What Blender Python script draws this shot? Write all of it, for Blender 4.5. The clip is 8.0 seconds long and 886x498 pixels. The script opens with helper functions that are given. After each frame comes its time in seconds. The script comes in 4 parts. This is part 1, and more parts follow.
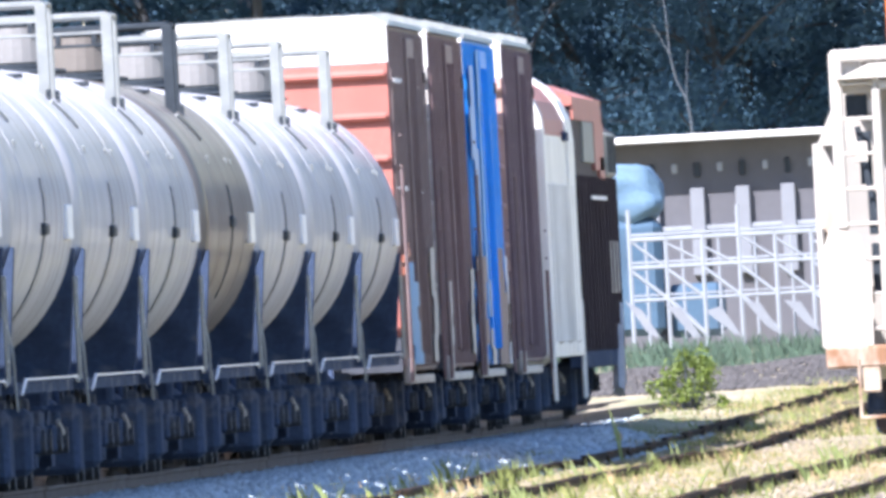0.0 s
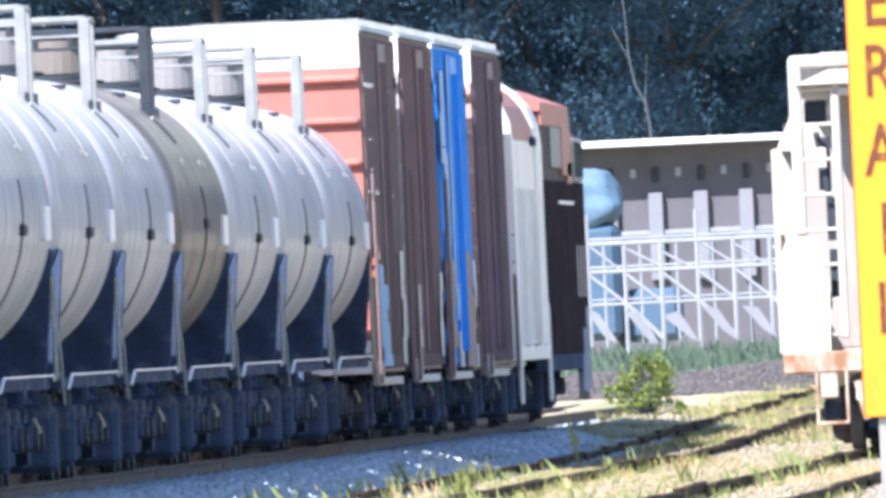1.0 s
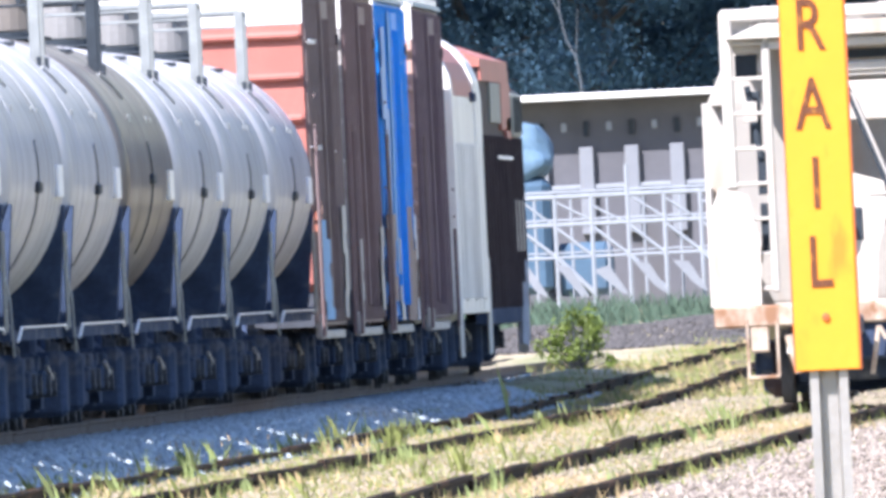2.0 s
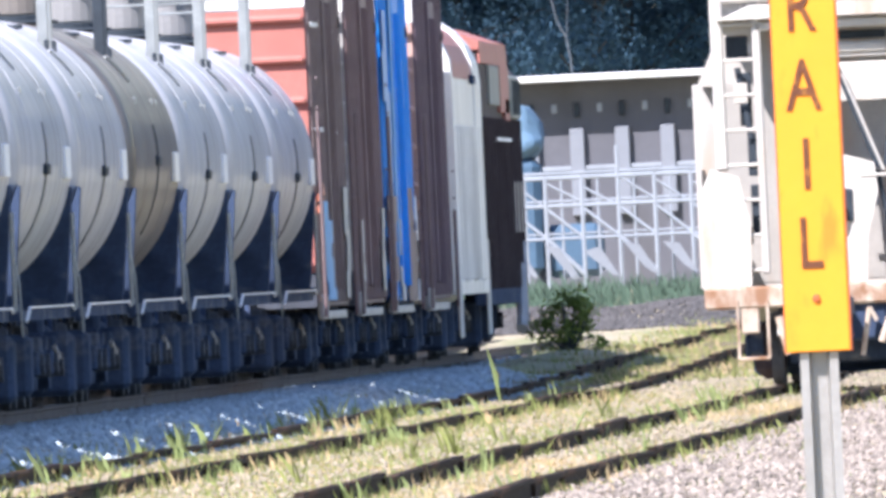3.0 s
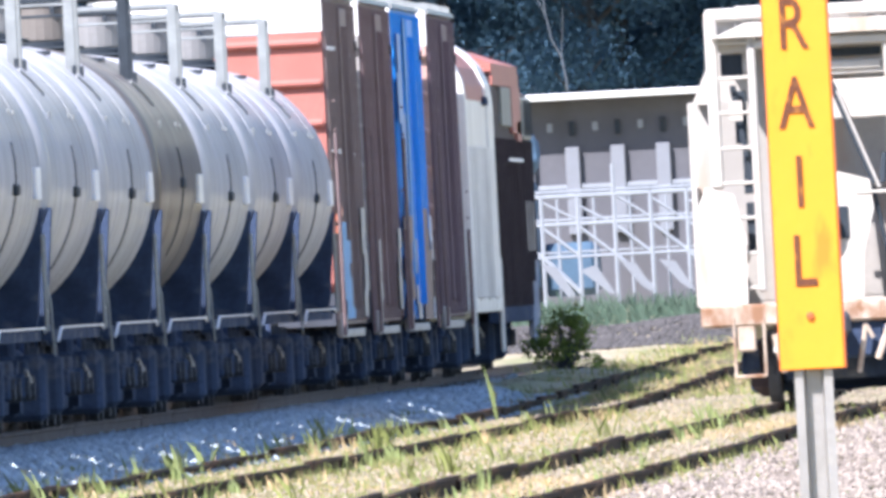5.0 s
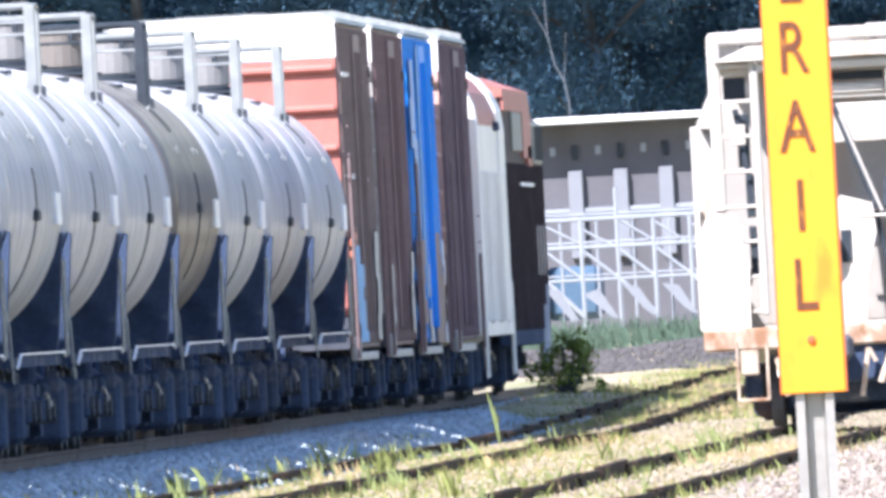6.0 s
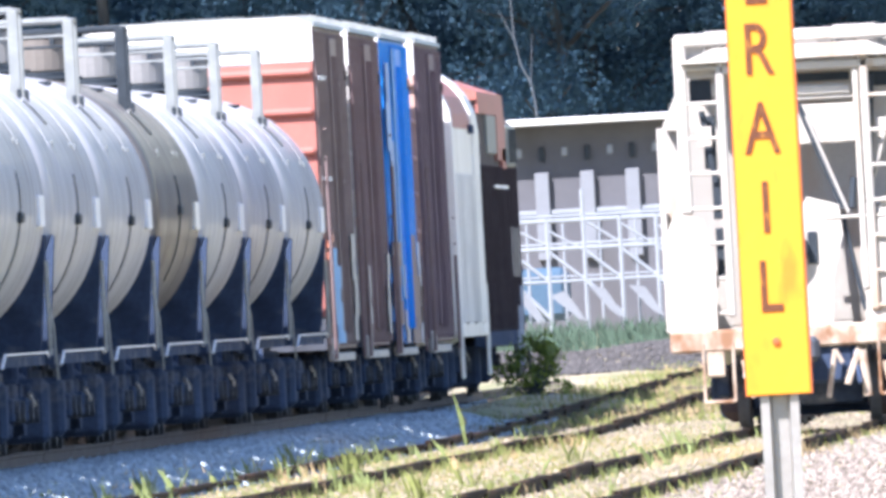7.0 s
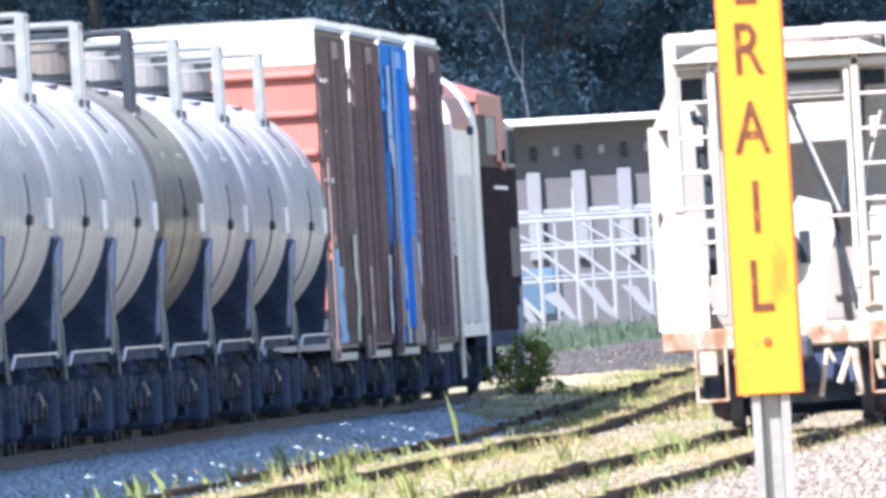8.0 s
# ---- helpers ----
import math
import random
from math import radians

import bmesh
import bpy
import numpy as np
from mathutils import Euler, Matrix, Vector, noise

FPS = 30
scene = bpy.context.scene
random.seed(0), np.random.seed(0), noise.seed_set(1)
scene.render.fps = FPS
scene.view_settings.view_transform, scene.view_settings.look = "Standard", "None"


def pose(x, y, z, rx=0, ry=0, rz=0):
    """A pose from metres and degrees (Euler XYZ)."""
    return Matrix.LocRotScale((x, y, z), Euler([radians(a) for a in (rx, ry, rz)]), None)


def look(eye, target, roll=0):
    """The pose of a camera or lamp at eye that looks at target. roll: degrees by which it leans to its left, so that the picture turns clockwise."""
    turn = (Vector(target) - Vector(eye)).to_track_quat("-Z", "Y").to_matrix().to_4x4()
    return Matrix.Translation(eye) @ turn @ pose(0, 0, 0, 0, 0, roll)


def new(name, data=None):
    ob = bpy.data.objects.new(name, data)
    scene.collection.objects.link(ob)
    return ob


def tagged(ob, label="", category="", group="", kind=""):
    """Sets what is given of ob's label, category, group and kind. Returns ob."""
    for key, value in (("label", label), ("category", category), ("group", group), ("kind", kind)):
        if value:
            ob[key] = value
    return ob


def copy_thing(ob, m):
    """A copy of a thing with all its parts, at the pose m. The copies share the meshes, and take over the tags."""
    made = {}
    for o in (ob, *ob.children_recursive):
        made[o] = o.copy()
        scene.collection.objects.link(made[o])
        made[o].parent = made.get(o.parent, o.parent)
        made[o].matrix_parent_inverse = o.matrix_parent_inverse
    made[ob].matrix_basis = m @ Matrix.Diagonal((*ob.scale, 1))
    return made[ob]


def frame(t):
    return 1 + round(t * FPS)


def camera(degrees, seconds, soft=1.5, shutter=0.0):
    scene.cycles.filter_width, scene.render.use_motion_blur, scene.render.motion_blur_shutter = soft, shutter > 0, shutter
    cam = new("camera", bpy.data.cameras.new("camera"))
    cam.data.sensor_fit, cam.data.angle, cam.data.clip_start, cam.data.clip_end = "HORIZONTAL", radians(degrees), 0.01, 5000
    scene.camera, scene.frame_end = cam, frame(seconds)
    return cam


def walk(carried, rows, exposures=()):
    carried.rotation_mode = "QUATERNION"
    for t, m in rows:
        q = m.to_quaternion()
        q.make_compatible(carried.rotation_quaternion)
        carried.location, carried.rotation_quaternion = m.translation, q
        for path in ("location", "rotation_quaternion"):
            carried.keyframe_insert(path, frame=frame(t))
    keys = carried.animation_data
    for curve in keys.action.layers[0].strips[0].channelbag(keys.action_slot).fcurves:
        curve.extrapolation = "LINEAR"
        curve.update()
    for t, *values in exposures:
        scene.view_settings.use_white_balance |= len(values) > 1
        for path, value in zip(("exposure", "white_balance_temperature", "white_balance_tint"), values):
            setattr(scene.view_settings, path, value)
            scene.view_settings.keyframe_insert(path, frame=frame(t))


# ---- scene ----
EXPO, KELVIN, TINT, SKY, SUN, SPEED = 1.42, 5750, 19, 0.088, 5.0, 5.45
FOV = 2 * math.degrees(math.atan(784 / 81560))
cam = camera(FOV, 8.0, soft=3.8)
EYE_Z = 1.70
PATH = [  # seconds, eye x, aim x, aim z at 540 m, lean
    (0.0, -0.02, -13.831, 2.703, -3.08),
    (0.5, -0.02, -13.775, 2.866, -2.93),
    (1.0, -0.02, -13.337, 2.716, -2.69),
    (1.5, -0.02, -12.892, 2.426, -2.72),
    (1.7, -0.02, -12.689, 2.309, -2.72),
    (2.8, -0.02, -12.433, 1.892, -2.68),
    (3.0, -0.02, -12.449, 1.918, -2.68),
    (3.5, -0.02, -12.469, 1.974, -2.65),
    (4.0, -0.018, -12.441, 1.998, -2.61),
    (4.5, -0.016, -12.426, 2.014, -2.99),
    (4.7, -0.0149, -12.394, 2.059, -3.0),
    (5.8, -0.0091, -12.404, 2.381, -3.05),
    (6.0, -0.008, -12.409, 2.428, -3.07),
    (6.5, -0.006, -12.141, 2.422, -2.95),
    (7.0, -0.004, -12.014, 2.428, -3.08),
    (7.5, -0.002, -11.95, 2.426, -3.15),
    (8.0, 0.0, -11.918, 2.428, -3.3),
]

# far off: the aim glides at 540 m, the eye sways two centimetres
walk(cam, [(t, look((ex, 0, EYE_Z), (ax, 540, az), roll)) for t, ex, ax, az, roll in PATH],
     exposures=[(t, EXPO + d, KELVIN, TINT) for t, d in ((0.0, 0.14), (1.5, 0.10), (3.0, -0.10), (4.6, -0.08), (6.0, 0.14), (8.0, 0.14))])

# world and sun: high sun behind the camera's left shoulder
TO_SUN = Vector((-0.48, -0.84, 1.0)).normalized()
world = bpy.data.worlds.new("sky")
scene.world = world
world.use_nodes = True
wn = world.node_tree.nodes
sky = wn.new("ShaderNodeTexSky")
sky.sky_type = "NISHITA"
sky.sun_disc = False
sky.sun_elevation = math.asin(TO_SUN.z)
sky.sun_rotation = math.atan2(TO_SUN.x, TO_SUN.y)
sky.air_density, sky.dust_density, sky.ozone_density = 1.2, 0.6, 2.0
wn["Background"].inputs["Strength"].default_value = SKY
world.node_tree.links.new(sky.outputs[0], wn["Background"].inputs["Color"])
sun = new("sun", bpy.data.lights.new("sun", "SUN"))
sun.data.energy, sun.data.angle, sun.data.color = SUN, radians(0.53), (1.0, 0.92, 0.80)
sun.matrix_world = look(TO_SUN * 200, (0, 0, 0))


# ---- materials ----
def mat(name, color, rough=0.7, metal=0.0, var=0.25, scale=3.0, fine=40.0, bump=0.15, dirt=None, dirt_amt=0.0, dirt_scale=(1, 1, 1), per_object=0.0, per_island=0.0, translucent=0.0, spec=0.5, chalk=0.0):
    """Paint or matter with variation at two scales, stains and a fine relief."""
    m = bpy.data.materials.new(name)
    m.use_nodes = True
    nt = m.node_tree
    n, ln = nt.nodes, nt.links
    bs = n["Principled BSDF"]
    tc = n.new("ShaderNodeTexCoord")
    def noise_at(s, detail=4.0, vec=None):
        t = n.new("ShaderNodeTexNoise")
        t.inputs["Scale"].default_value = s
        t.inputs["Detail"].default_value = detail
        ln.new(vec or tc.outputs["Object"], t.inputs["Vector"])
        return t.outputs["Fac"]
    def ramp(fac, lo, hi):
        r = n.new("ShaderNodeMapRange")
        r.inputs["From Min"].default_value, r.inputs["From Max"].default_value = lo, hi
        ln.new(fac, r.inputs["Value"])
        return r.outputs["Result"]
    def mix(fac, a, b, mode="MIX"):
        x = n.new("ShaderNodeMix")
        x.data_type, x.blend_type = "RGBA", mode
        for sock, val in ((x.inputs[0], fac), (x.inputs[6], a), (x.inputs[7], b)):
            if hasattr(val, "is_linked"):
                ln.new(val, sock)
            else:
                sock.default_value = val
        return x.outputs[2]
    c = (*color, 1)
    dark = (*[v * (1 - var) for v in color], 1)
    light = (*[min(1, v * (1 + var * 0.6)) for v in color], 1)
    col = mix(ramp(noise_at(scale), 0.32, 0.68), dark, light)
    col = mix(ramp(noise_at(fine, 2.0), 0.35, 0.65), mix(0.5, col, dark), col)
    if per_object or per_island:
        if per_object:
            src = n.new("ShaderNodeObjectInfo").outputs["Random"]
        else:
            src = n.new("ShaderNodeNewGeometry").outputs["Random Per Island"]
        amt = per_object or per_island
        r = n.new("ShaderNodeMapRange")
        r.inputs["To Min"].default_value, r.inputs["To Max"].default_value = 1 - amt, 1 + amt
        ln.new(src, r.inputs["Value"])
        hsv = n.new("ShaderNodeHueSaturation")
        ln.new(r.outputs["Result"], hsv.inputs["Value"])
        ln.new(col, hsv.inputs["Color"])
        col = hsv.outputs["Color"]
    if dirt:
        mp = n.new("ShaderNodeMapping")
        mp.inputs["Scale"].default_value = dirt_scale
        ln.new(tc.outputs["Object"], mp.inputs["Vector"])
        d = ramp(noise_at(1.0, 5.0, mp.outputs["Vector"]), 0.62 - dirt_amt * 0.4, 0.72 - dirt_amt * 0.2)
        col = mix(d, col, (*dirt, 1))
    ln.new(col, bs.inputs["Base Color"])
    bs.inputs["Roughness"].default_value = rough
    bs.inputs["Metallic"].default_value = metal
    bs.inputs["Specular IOR Level"].default_value = spec
    if translucent:
        bs.inputs["Subsurface Weight"].default_value = 0.0
        tr = n.new("ShaderNodeBsdfTranslucent")
        ln.new(col, tr.inputs["Color"])
        ms = n.new("ShaderNodeMixShader")
        ms.inputs[0].default_value = translucent
        ln.new(bs.outputs[0], ms.inputs[1])
        ln.new(tr.outputs[0], ms.inputs[2])
        ln.new(ms.outputs[0], n["Material Output"].inputs["Surface"])
    if chalk:
        df = n.new("ShaderNodeBsdfDiffuse")
        ln.new(col, df.inputs["Color"])
        ms = n.new("ShaderNodeMixShader")
        ms.inputs[0].default_value = chalk
        ln.new(bs.outputs[0], ms.inputs[1])
        ln.new(df.outputs[0], ms.inputs[2])
        ln.new(ms.outputs[0], n["Material Output"].inputs["Surface"])
    if bump:
        bp = n.new("ShaderNodeBump")
        bp.inputs["Strength"].default_value = bump
        bp.inputs["Distance"].default_value = 0.02
        ln.new(noise_at(fine * 0.7, 5.0), bp.inputs["Height"])
        ln.new(bp.outputs[0], bs.inputs["Normal"])
    return m


M_TANK = mat("tank_paint", (0.505, 0.515, 0.545), 0.08, 0, 0.14, 0.8, 14, 0.0, dirt=(0.33, 0.325, 0.32), dirt_amt=0.25, dirt_scale=(0.6, 1.6, 0.3), spec=0.30, chalk=0.84)
M_TANK_TAN = mat("tank_paint_weathered", (0.215, 0.203, 0.196), 0.12, 0, 0.18, 0.8, 14, 0.0, dirt=(0.105, 0.098, 0.094), dirt_amt=0.25, dirt_scale=(0.6, 0.9, 0.35), spec=0.25, chalk=0.78)
M_DOME = mat("dome_paint", (0.235, 0.235, 0.235), 0.6, 0, 0.2, 3, 30, 0.1)
M_DOME_DARK = mat("dome_paint_dark", (0.17, 0.155, 0.14), 0.6, 0, 0.2, 3, 30, 0.1)
# iron colour blued and lightened to hold blue shade and haze
M_BLACK = mat("shade_blued_iron", (0.053, 0.076, 0.134), 0.9, 0.0, 0.4, 3, 30, 0.3, dirt=(0.16, 0.17, 0.20), dirt_amt=0.12, dirt_scale=(2, 1.1, 2), spec=0.05)
M_STEEL = mat("grey_railing_steel", (0.27, 0.29, 0.29), 0.5, 0.3, 0.2, 5, 30, 0.1)
M_STEEL_DARK = mat("dark_railing_steel", (0.040, 0.050, 0.062), 0.7, 0.0, 0.2, 5, 30, 0.1, spec=0.1)
M_WHITE = mat("white_paint", (0.78, 0.78, 0.76), 0.5, 0, 0.08, 1.5, 20, 0.08, dirt=(0.45, 0.42, 0.36), dirt_amt=0.1, dirt_scale=(1, 1, 0.4))
M_SILL = mat("white_stripe_paint", (0.72, 0.74, 0.78), 0.5, 0, 0.15, 2, 20, 0.08)
M_HOPPER = mat("off_white_hopper_paint", (0.40, 0.38, 0.35), 0.55, 0, 0.14, 1.2, 20, 0.08, dirt=(0.36, 0.28, 0.21), dirt_amt=0.25, dirt_scale=(2.2, 2.2, 0.5))
M_HOPPER_SILL = mat("rust_stained_paint", (0.48, 0.40, 0.32), 0.7, 0, 0.25, 2, 25, 0.15, dirt=(0.22, 0.115, 0.06), dirt_amt=0.42, dirt_scale=(4, 4, 2.5))
M_PALE = mat("pale_grey_car_paint", (0.78, 0.77, 0.73), 0.55, 0, 0.10, 1.5, 20, 0.08, dirt=(0.58, 0.57, 0.53), dirt_amt=0.25, dirt_scale=(1.5, 1.2, 0.25))
M_RED = mat("faded_red_car_paint", (0.39, 0.140, 0.112), 0.6, 0, 0.15, 1.5, 25, 0.08, dirt=(0.30, 0.13, 0.11), dirt_amt=0.15, dirt_scale=(1.5, 1.5, 0.4))
M_BROWN = mat("brown_boxcar_paint", (0.205, 0.158, 0.152), 0.6, 0, 0.22, 1.5, 25, 0.1, dirt=(0.20, 0.165, 0.165), dirt_amt=0.16, dirt_scale=(1, 0.9, 0.10), spec=0.2)
M_BROWN2 = mat("oxide_boxcar_paint", (0.185, 0.128, 0.132), 0.6, 0, 0.22, 1.5, 25, 0.1, dirt=(0.19, 0.15, 0.15), dirt_amt=0.16, dirt_scale=(1, 1.1, 0.10), spec=0.2)
M_PURPLE = mat("maroon_boxcar_paint", (0.145, 0.105, 0.128), 0.6, 0, 0.2, 1.5, 25, 0.1, dirt=(0.13, 0.10, 0.12), dirt_amt=0.14, dirt_scale=(1, 1.0, 0.10), spec=0.2)
M_DARKCAR = mat("black_brown_car_paint", (0.060, 0.048, 0.054), 0.7, 0, 0.25, 1.5, 25, 0.1, spec=0.1)
M_BLUE = mat("bright_blue_car_paint", (0.030, 0.27, 0.80), 0.5, 0, 0.15, 1.5, 25, 0.08, dirt=(0.26, 0.42, 0.66), dirt_amt=0.18, dirt_scale=(1, 0.9, 0.08), spec=0.2)
M_GRAF_BLUE = mat("light_blue_spray_paint", (0.10, 0.33, 0.66), 0.6, 0, 0.25, 3, 25, 0.05)
M_GRAF_GREY = mat("grey_spray_paint", (0.42, 0.41, 0.40), 0.6, 0, 0.3, 3, 25, 0.05)
M_ORANGE = mat("orange_reflector_paint", (0.62, 0.20, 0.12), 0.5, 0, 0.1, 3, 25, 0.05)
M_WHEEL = mat("wheel_steel", (0.055, 0.064, 0.084), 0.75, 0.0, 0.3, 4, 30, 0.2)
M_RAIL_MAIN = mat("brown_main_rail_steel", (0.150, 0.128, 0.120), 0.85, 0.0, 0.25, 0.6, 12, 0.2, spec=0.1)
M_RAIL = mat("rusty_rail_steel", (0.040, 0.028, 0.022), 0.85, 0.0, 0.35, 0.6, 12, 0.2, dirt=(0.11, 0.06, 0.035), dirt_amt=0.2, dirt_scale=(3, 0.4, 3), per_object=0.3, spec=0.1)
M_TIE = mat("creosoted_tie_wood", (0.085, 0.070, 0.058), 0.9, 0, 0.35, 2, 20, 0.4, per_island=0.35)
M_STONE = mat("crushed_ballast_stone", (0.405, 0.475, 0.52), 0.95, 0, 0.25, 6, 60, 0.3, per_island=0.28, spec=0.05)
M_STONE_TAN = mat("tan_gravel_stone", (0.33, 0.285, 0.215), 0.95, 0, 0.25, 6, 60, 0.3, per_island=0.22, spec=0.1)
M_GROUND = mat("gravelly_dirt_ground", (0.40, 0.335, 0.225), 0.95, 0, 0.3, 0.35, 8, 0.5, dirt=(0.19, 0.20, 0.085), dirt_amt=0.42, dirt_scale=(0.7, 0.10, 1))
M_GRASS = mat("yellow_green_grass", (0.23, 0.26, 0.075), 0.7, 0, 0.25, 2, 20, 0.0, per_island=0.45, translucent=0.3)
M_WEED = mat("pale_green_weed", (0.27, 0.33, 0.12), 0.7, 0, 0.25, 2, 20, 0.0, per_island=0.3, translucent=0.3)
M_DRY = mat("dry_straw_grass", (0.47, 0.36, 0.19), 0.75, 0, 0.25, 2, 20, 0.0, per_island=0.35, translucent=0.25)
M_BUSH = mat("bush_leaf", (0.165, 0.225, 0.04), 0.6, 0, 0.25, 2, 20, 0.0, per_island=0.4, translucent=0.3)
# both leaf colours hold the blue of distant haze
M_LEAF = mat("haze_tinted_tree_leaf", (0.076, 0.146, 0.220), 0.95, 0, 0.3, 0.22, 1.5, 0.0, per_island=0.06, spec=0.0)
M_LEAF_FAR = mat("haze_tinted_far_leaf", (0.080, 0.150, 0.230), 0.95, 0, 0.3, 0.2, 1.5, 0.0, per_island=0.06, spec=0.0)
M_GRASS_DARK = mat("blue_green_undergrowth", (0.055, 0.095, 0.065), 0.8, 0, 0.3, 0.6, 8, 0.0, per_island=0.35)
M_STONE_PINK = mat("pinkish_grey_gravel_stone", (0.28, 0.24, 0.205), 0.95, 0, 0.25, 6, 60, 0.3, per_island=0.55, spec=0.2)
# heap stones darkened so their colour carries the bank's shadow
M_STONE_DARK = mat("shade_darkened_stone", (0.082, 0.077, 0.077), 0.95, 0, 0.3, 5, 40, 0.3, per_island=0.4)
M_HOPPER_WHITE = mat("cream_white_paint", (0.45, 0.425, 0.385), 0.65, 0, 0.14, 1.5, 14, 0.08, dirt=(0.34, 0.27, 0.20), dirt_amt=0.18, dirt_scale=(2.5, 2.5, 0.6))
M_PALE_BLUE = mat("faded_blue_car_paint", (0.22, 0.38, 0.66), 0.6, 0, 0.2, 2, 25, 0.05)
M_BARK_PALE = mat("pale_sapling_bark", (0.11, 0.13, 0.155), 0.9, 0, 0.25, 2, 20, 0.3)
M_PINK = mat("faded_pink_end_paint", (0.50, 0.33, 0.29), 0.6, 0, 0.15, 1.5, 25, 0.08)
M_GREENGREY = mat("grey_green_panel_paint", (0.22, 0.235, 0.22), 0.6, 0, 0.2, 1.5, 25, 0.08)
M_BARK = mat("grey_bark", (0.060, 0.070, 0.085), 0.9, 0, 0.35, 2, 20, 0.4)
# wall colour darkened in place of shade, with weathered streaks
M_CONC = mat("shade_darkened_weathered_wall", (0.098, 0.100, 0.116), 0.85, 0, 0.12, 0.7, 6, 0.2, dirt=(0.08, 0.08, 0.088), dirt_amt=0.2, dirt_scale=(1.2, 1.2, 0.3))
M_PILLAR = mat("pale_blue_grey_steel", (0.19, 0.205, 0.235), 0.6, 0, 0.12, 1.5, 12, 0.1)
M_LATTICE = mat("white_galvanised_pipe", (0.25, 0.275, 0.31), 0.7, 0.0, 0.1, 1.5, 12, 0.1)
M_TARP = mat("light_blue_tarpaulin", (0.105, 0.185, 0.275), 0.75, 0, 0.25, 1.2, 10, 0.3)
M_BODYBLUE = mat("blue_steel_body", (0.048, 0.098, 0.160), 0.6, 0, 0.2, 1.2, 10, 0.1)
M_YELLOW = mat("orange_yellow_sign_paint", (0.72, 0.258, 0.005), 0.5, 0, 0.05, 6, 60, 0.05, dirt=(0.60, 0.17, 0.005), dirt_amt=0.08, dirt_scale=(12, 12, 5))
M_SIGNEDGE = mat("rusty_orange_edge", (0.38, 0.09, 0.02), 0.6, 0, 0.2, 8, 60, 0.05)
M_LETTER = mat("faded_brown_letter_paint", (0.105, 0.028, 0.004), 0.6, 0, 0.3, 20, 90, 0.05, dirt=(0.30, 0.12, 0.01), dirt_amt=0.15, dirt_scale=(30, 30, 30))
M_GALV = mat("galvanised_post_steel", (0.34, 0.33, 0.31), 0.45, 0.5, 0.15, 8, 60, 0.1)


# ---- mesh helpers ----
def part(name, bm, material, parent=None, label="", at=(0, 0, 0), smooth=False):
    """Links a bmesh as one mesh object under a thing or a part."""
    me = bpy.data.meshes.new(name)
    if smooth:
        for f in bm.faces:
            f.smooth = True
    bm.to_mesh(me)
    bm.free()
    me.materials.append(material)
    ob = new(name, me)
    ob.location = at
    if parent:
        ob.parent = parent
    if label:
        tagged(ob, label)
    return ob


def shared(name, like, parent, at=(0, 0, 0), rz=0.0, rx=0.0):
    """Another object on the same mesh."""
    ob = new(name, like.data)
    ob.location = at
    ob.rotation_euler = (rx, 0, rz)
    ob.parent = parent
    return ob


def thing(name, label, category, group="", at=(0, 0, 0)):
    e = new(name)
    e.location = at
    e.empty_display_size = 0.3
    return tagged(e, label, category, group)


def box(bm, cx, cy, cz, sx, sy, sz, bev=0.0, m=None):
    r = bmesh.ops.create_cube(bm, size=1.0)
    vs = r["verts"]
    for v in vs:
        v.co = Vector((v.co.x * sx, v.co.y * sy, v.co.z * sz))
    if bev:
        es = list({e for v in vs for e in v.link_edges})
        rb = bmesh.ops.bevel(bm, geom=es, offset=bev, segments=1, affect="EDGES")
        vs = rb["verts"]
    for v in vs:
        if m:
            v.co = m @ v.co
        v.co += Vector((cx, cy, cz))
    return bm


def bar(bm, p, q, r, seg=6):
    """A round bar from p to q."""
    p, q = Vector(p), Vector(q)
    d = q - p
    m = Matrix.Translation((p + q) / 2) @ d.to_track_quat("Z", "Y").to_matrix().to_4x4()
    bmesh.ops.create_cone(bm, cap_ends=True, segments=seg, radius1=r, radius2=r, depth=d.length, matrix=m)
    return bm


def cone(bm, p, q, r1, r2, seg=8):
    p, q = Vector(p), Vector(q)
    d = q - p
    m = Matrix.Translation((p + q) / 2) @ d.to_track_quat("Z", "Y").to_matrix().to_4x4()
    bmesh.ops.create_cone(bm, cap_ends=True, segments=seg, radius1=r1, radius2=r2, depth=d.length, matrix=m)
    return bm


def rings(bm, prof, seg, axis="y", cx=0.0, cz=0.0):
    """A turned body: prof holds (along, radius) pairs."""
    loops = []
    for a, r in prof:
        loop = []
        for i in range(seg):
            t = 2 * math.pi * i / seg
            if axis == "y":
                loop.append(bm.verts.new((cx + r * math.cos(t), a, cz + r * math.sin(t))))
            elif axis == "x":
                loop.append(bm.verts.new((a, cx + r * math.cos(t), cz + r * math.sin(t))))
            else:
                loop.append(bm.verts.new((cx + r * math.cos(t), cz + r * math.sin(t), a)))
        loops.append(loop)
    for l1, l2 in zip(loops, loops[1:]):
        for i in range(seg):
            j = (i + 1) % seg
            bm.faces.new((l1[i], l1[j], l2[j], l2[i]))
    bm.faces.new(loops[0])
    bm.faces.new(list(reversed(loops[-1])))
    bmesh.ops.recalc_face_normals(bm, faces=bm.faces)
    return bm


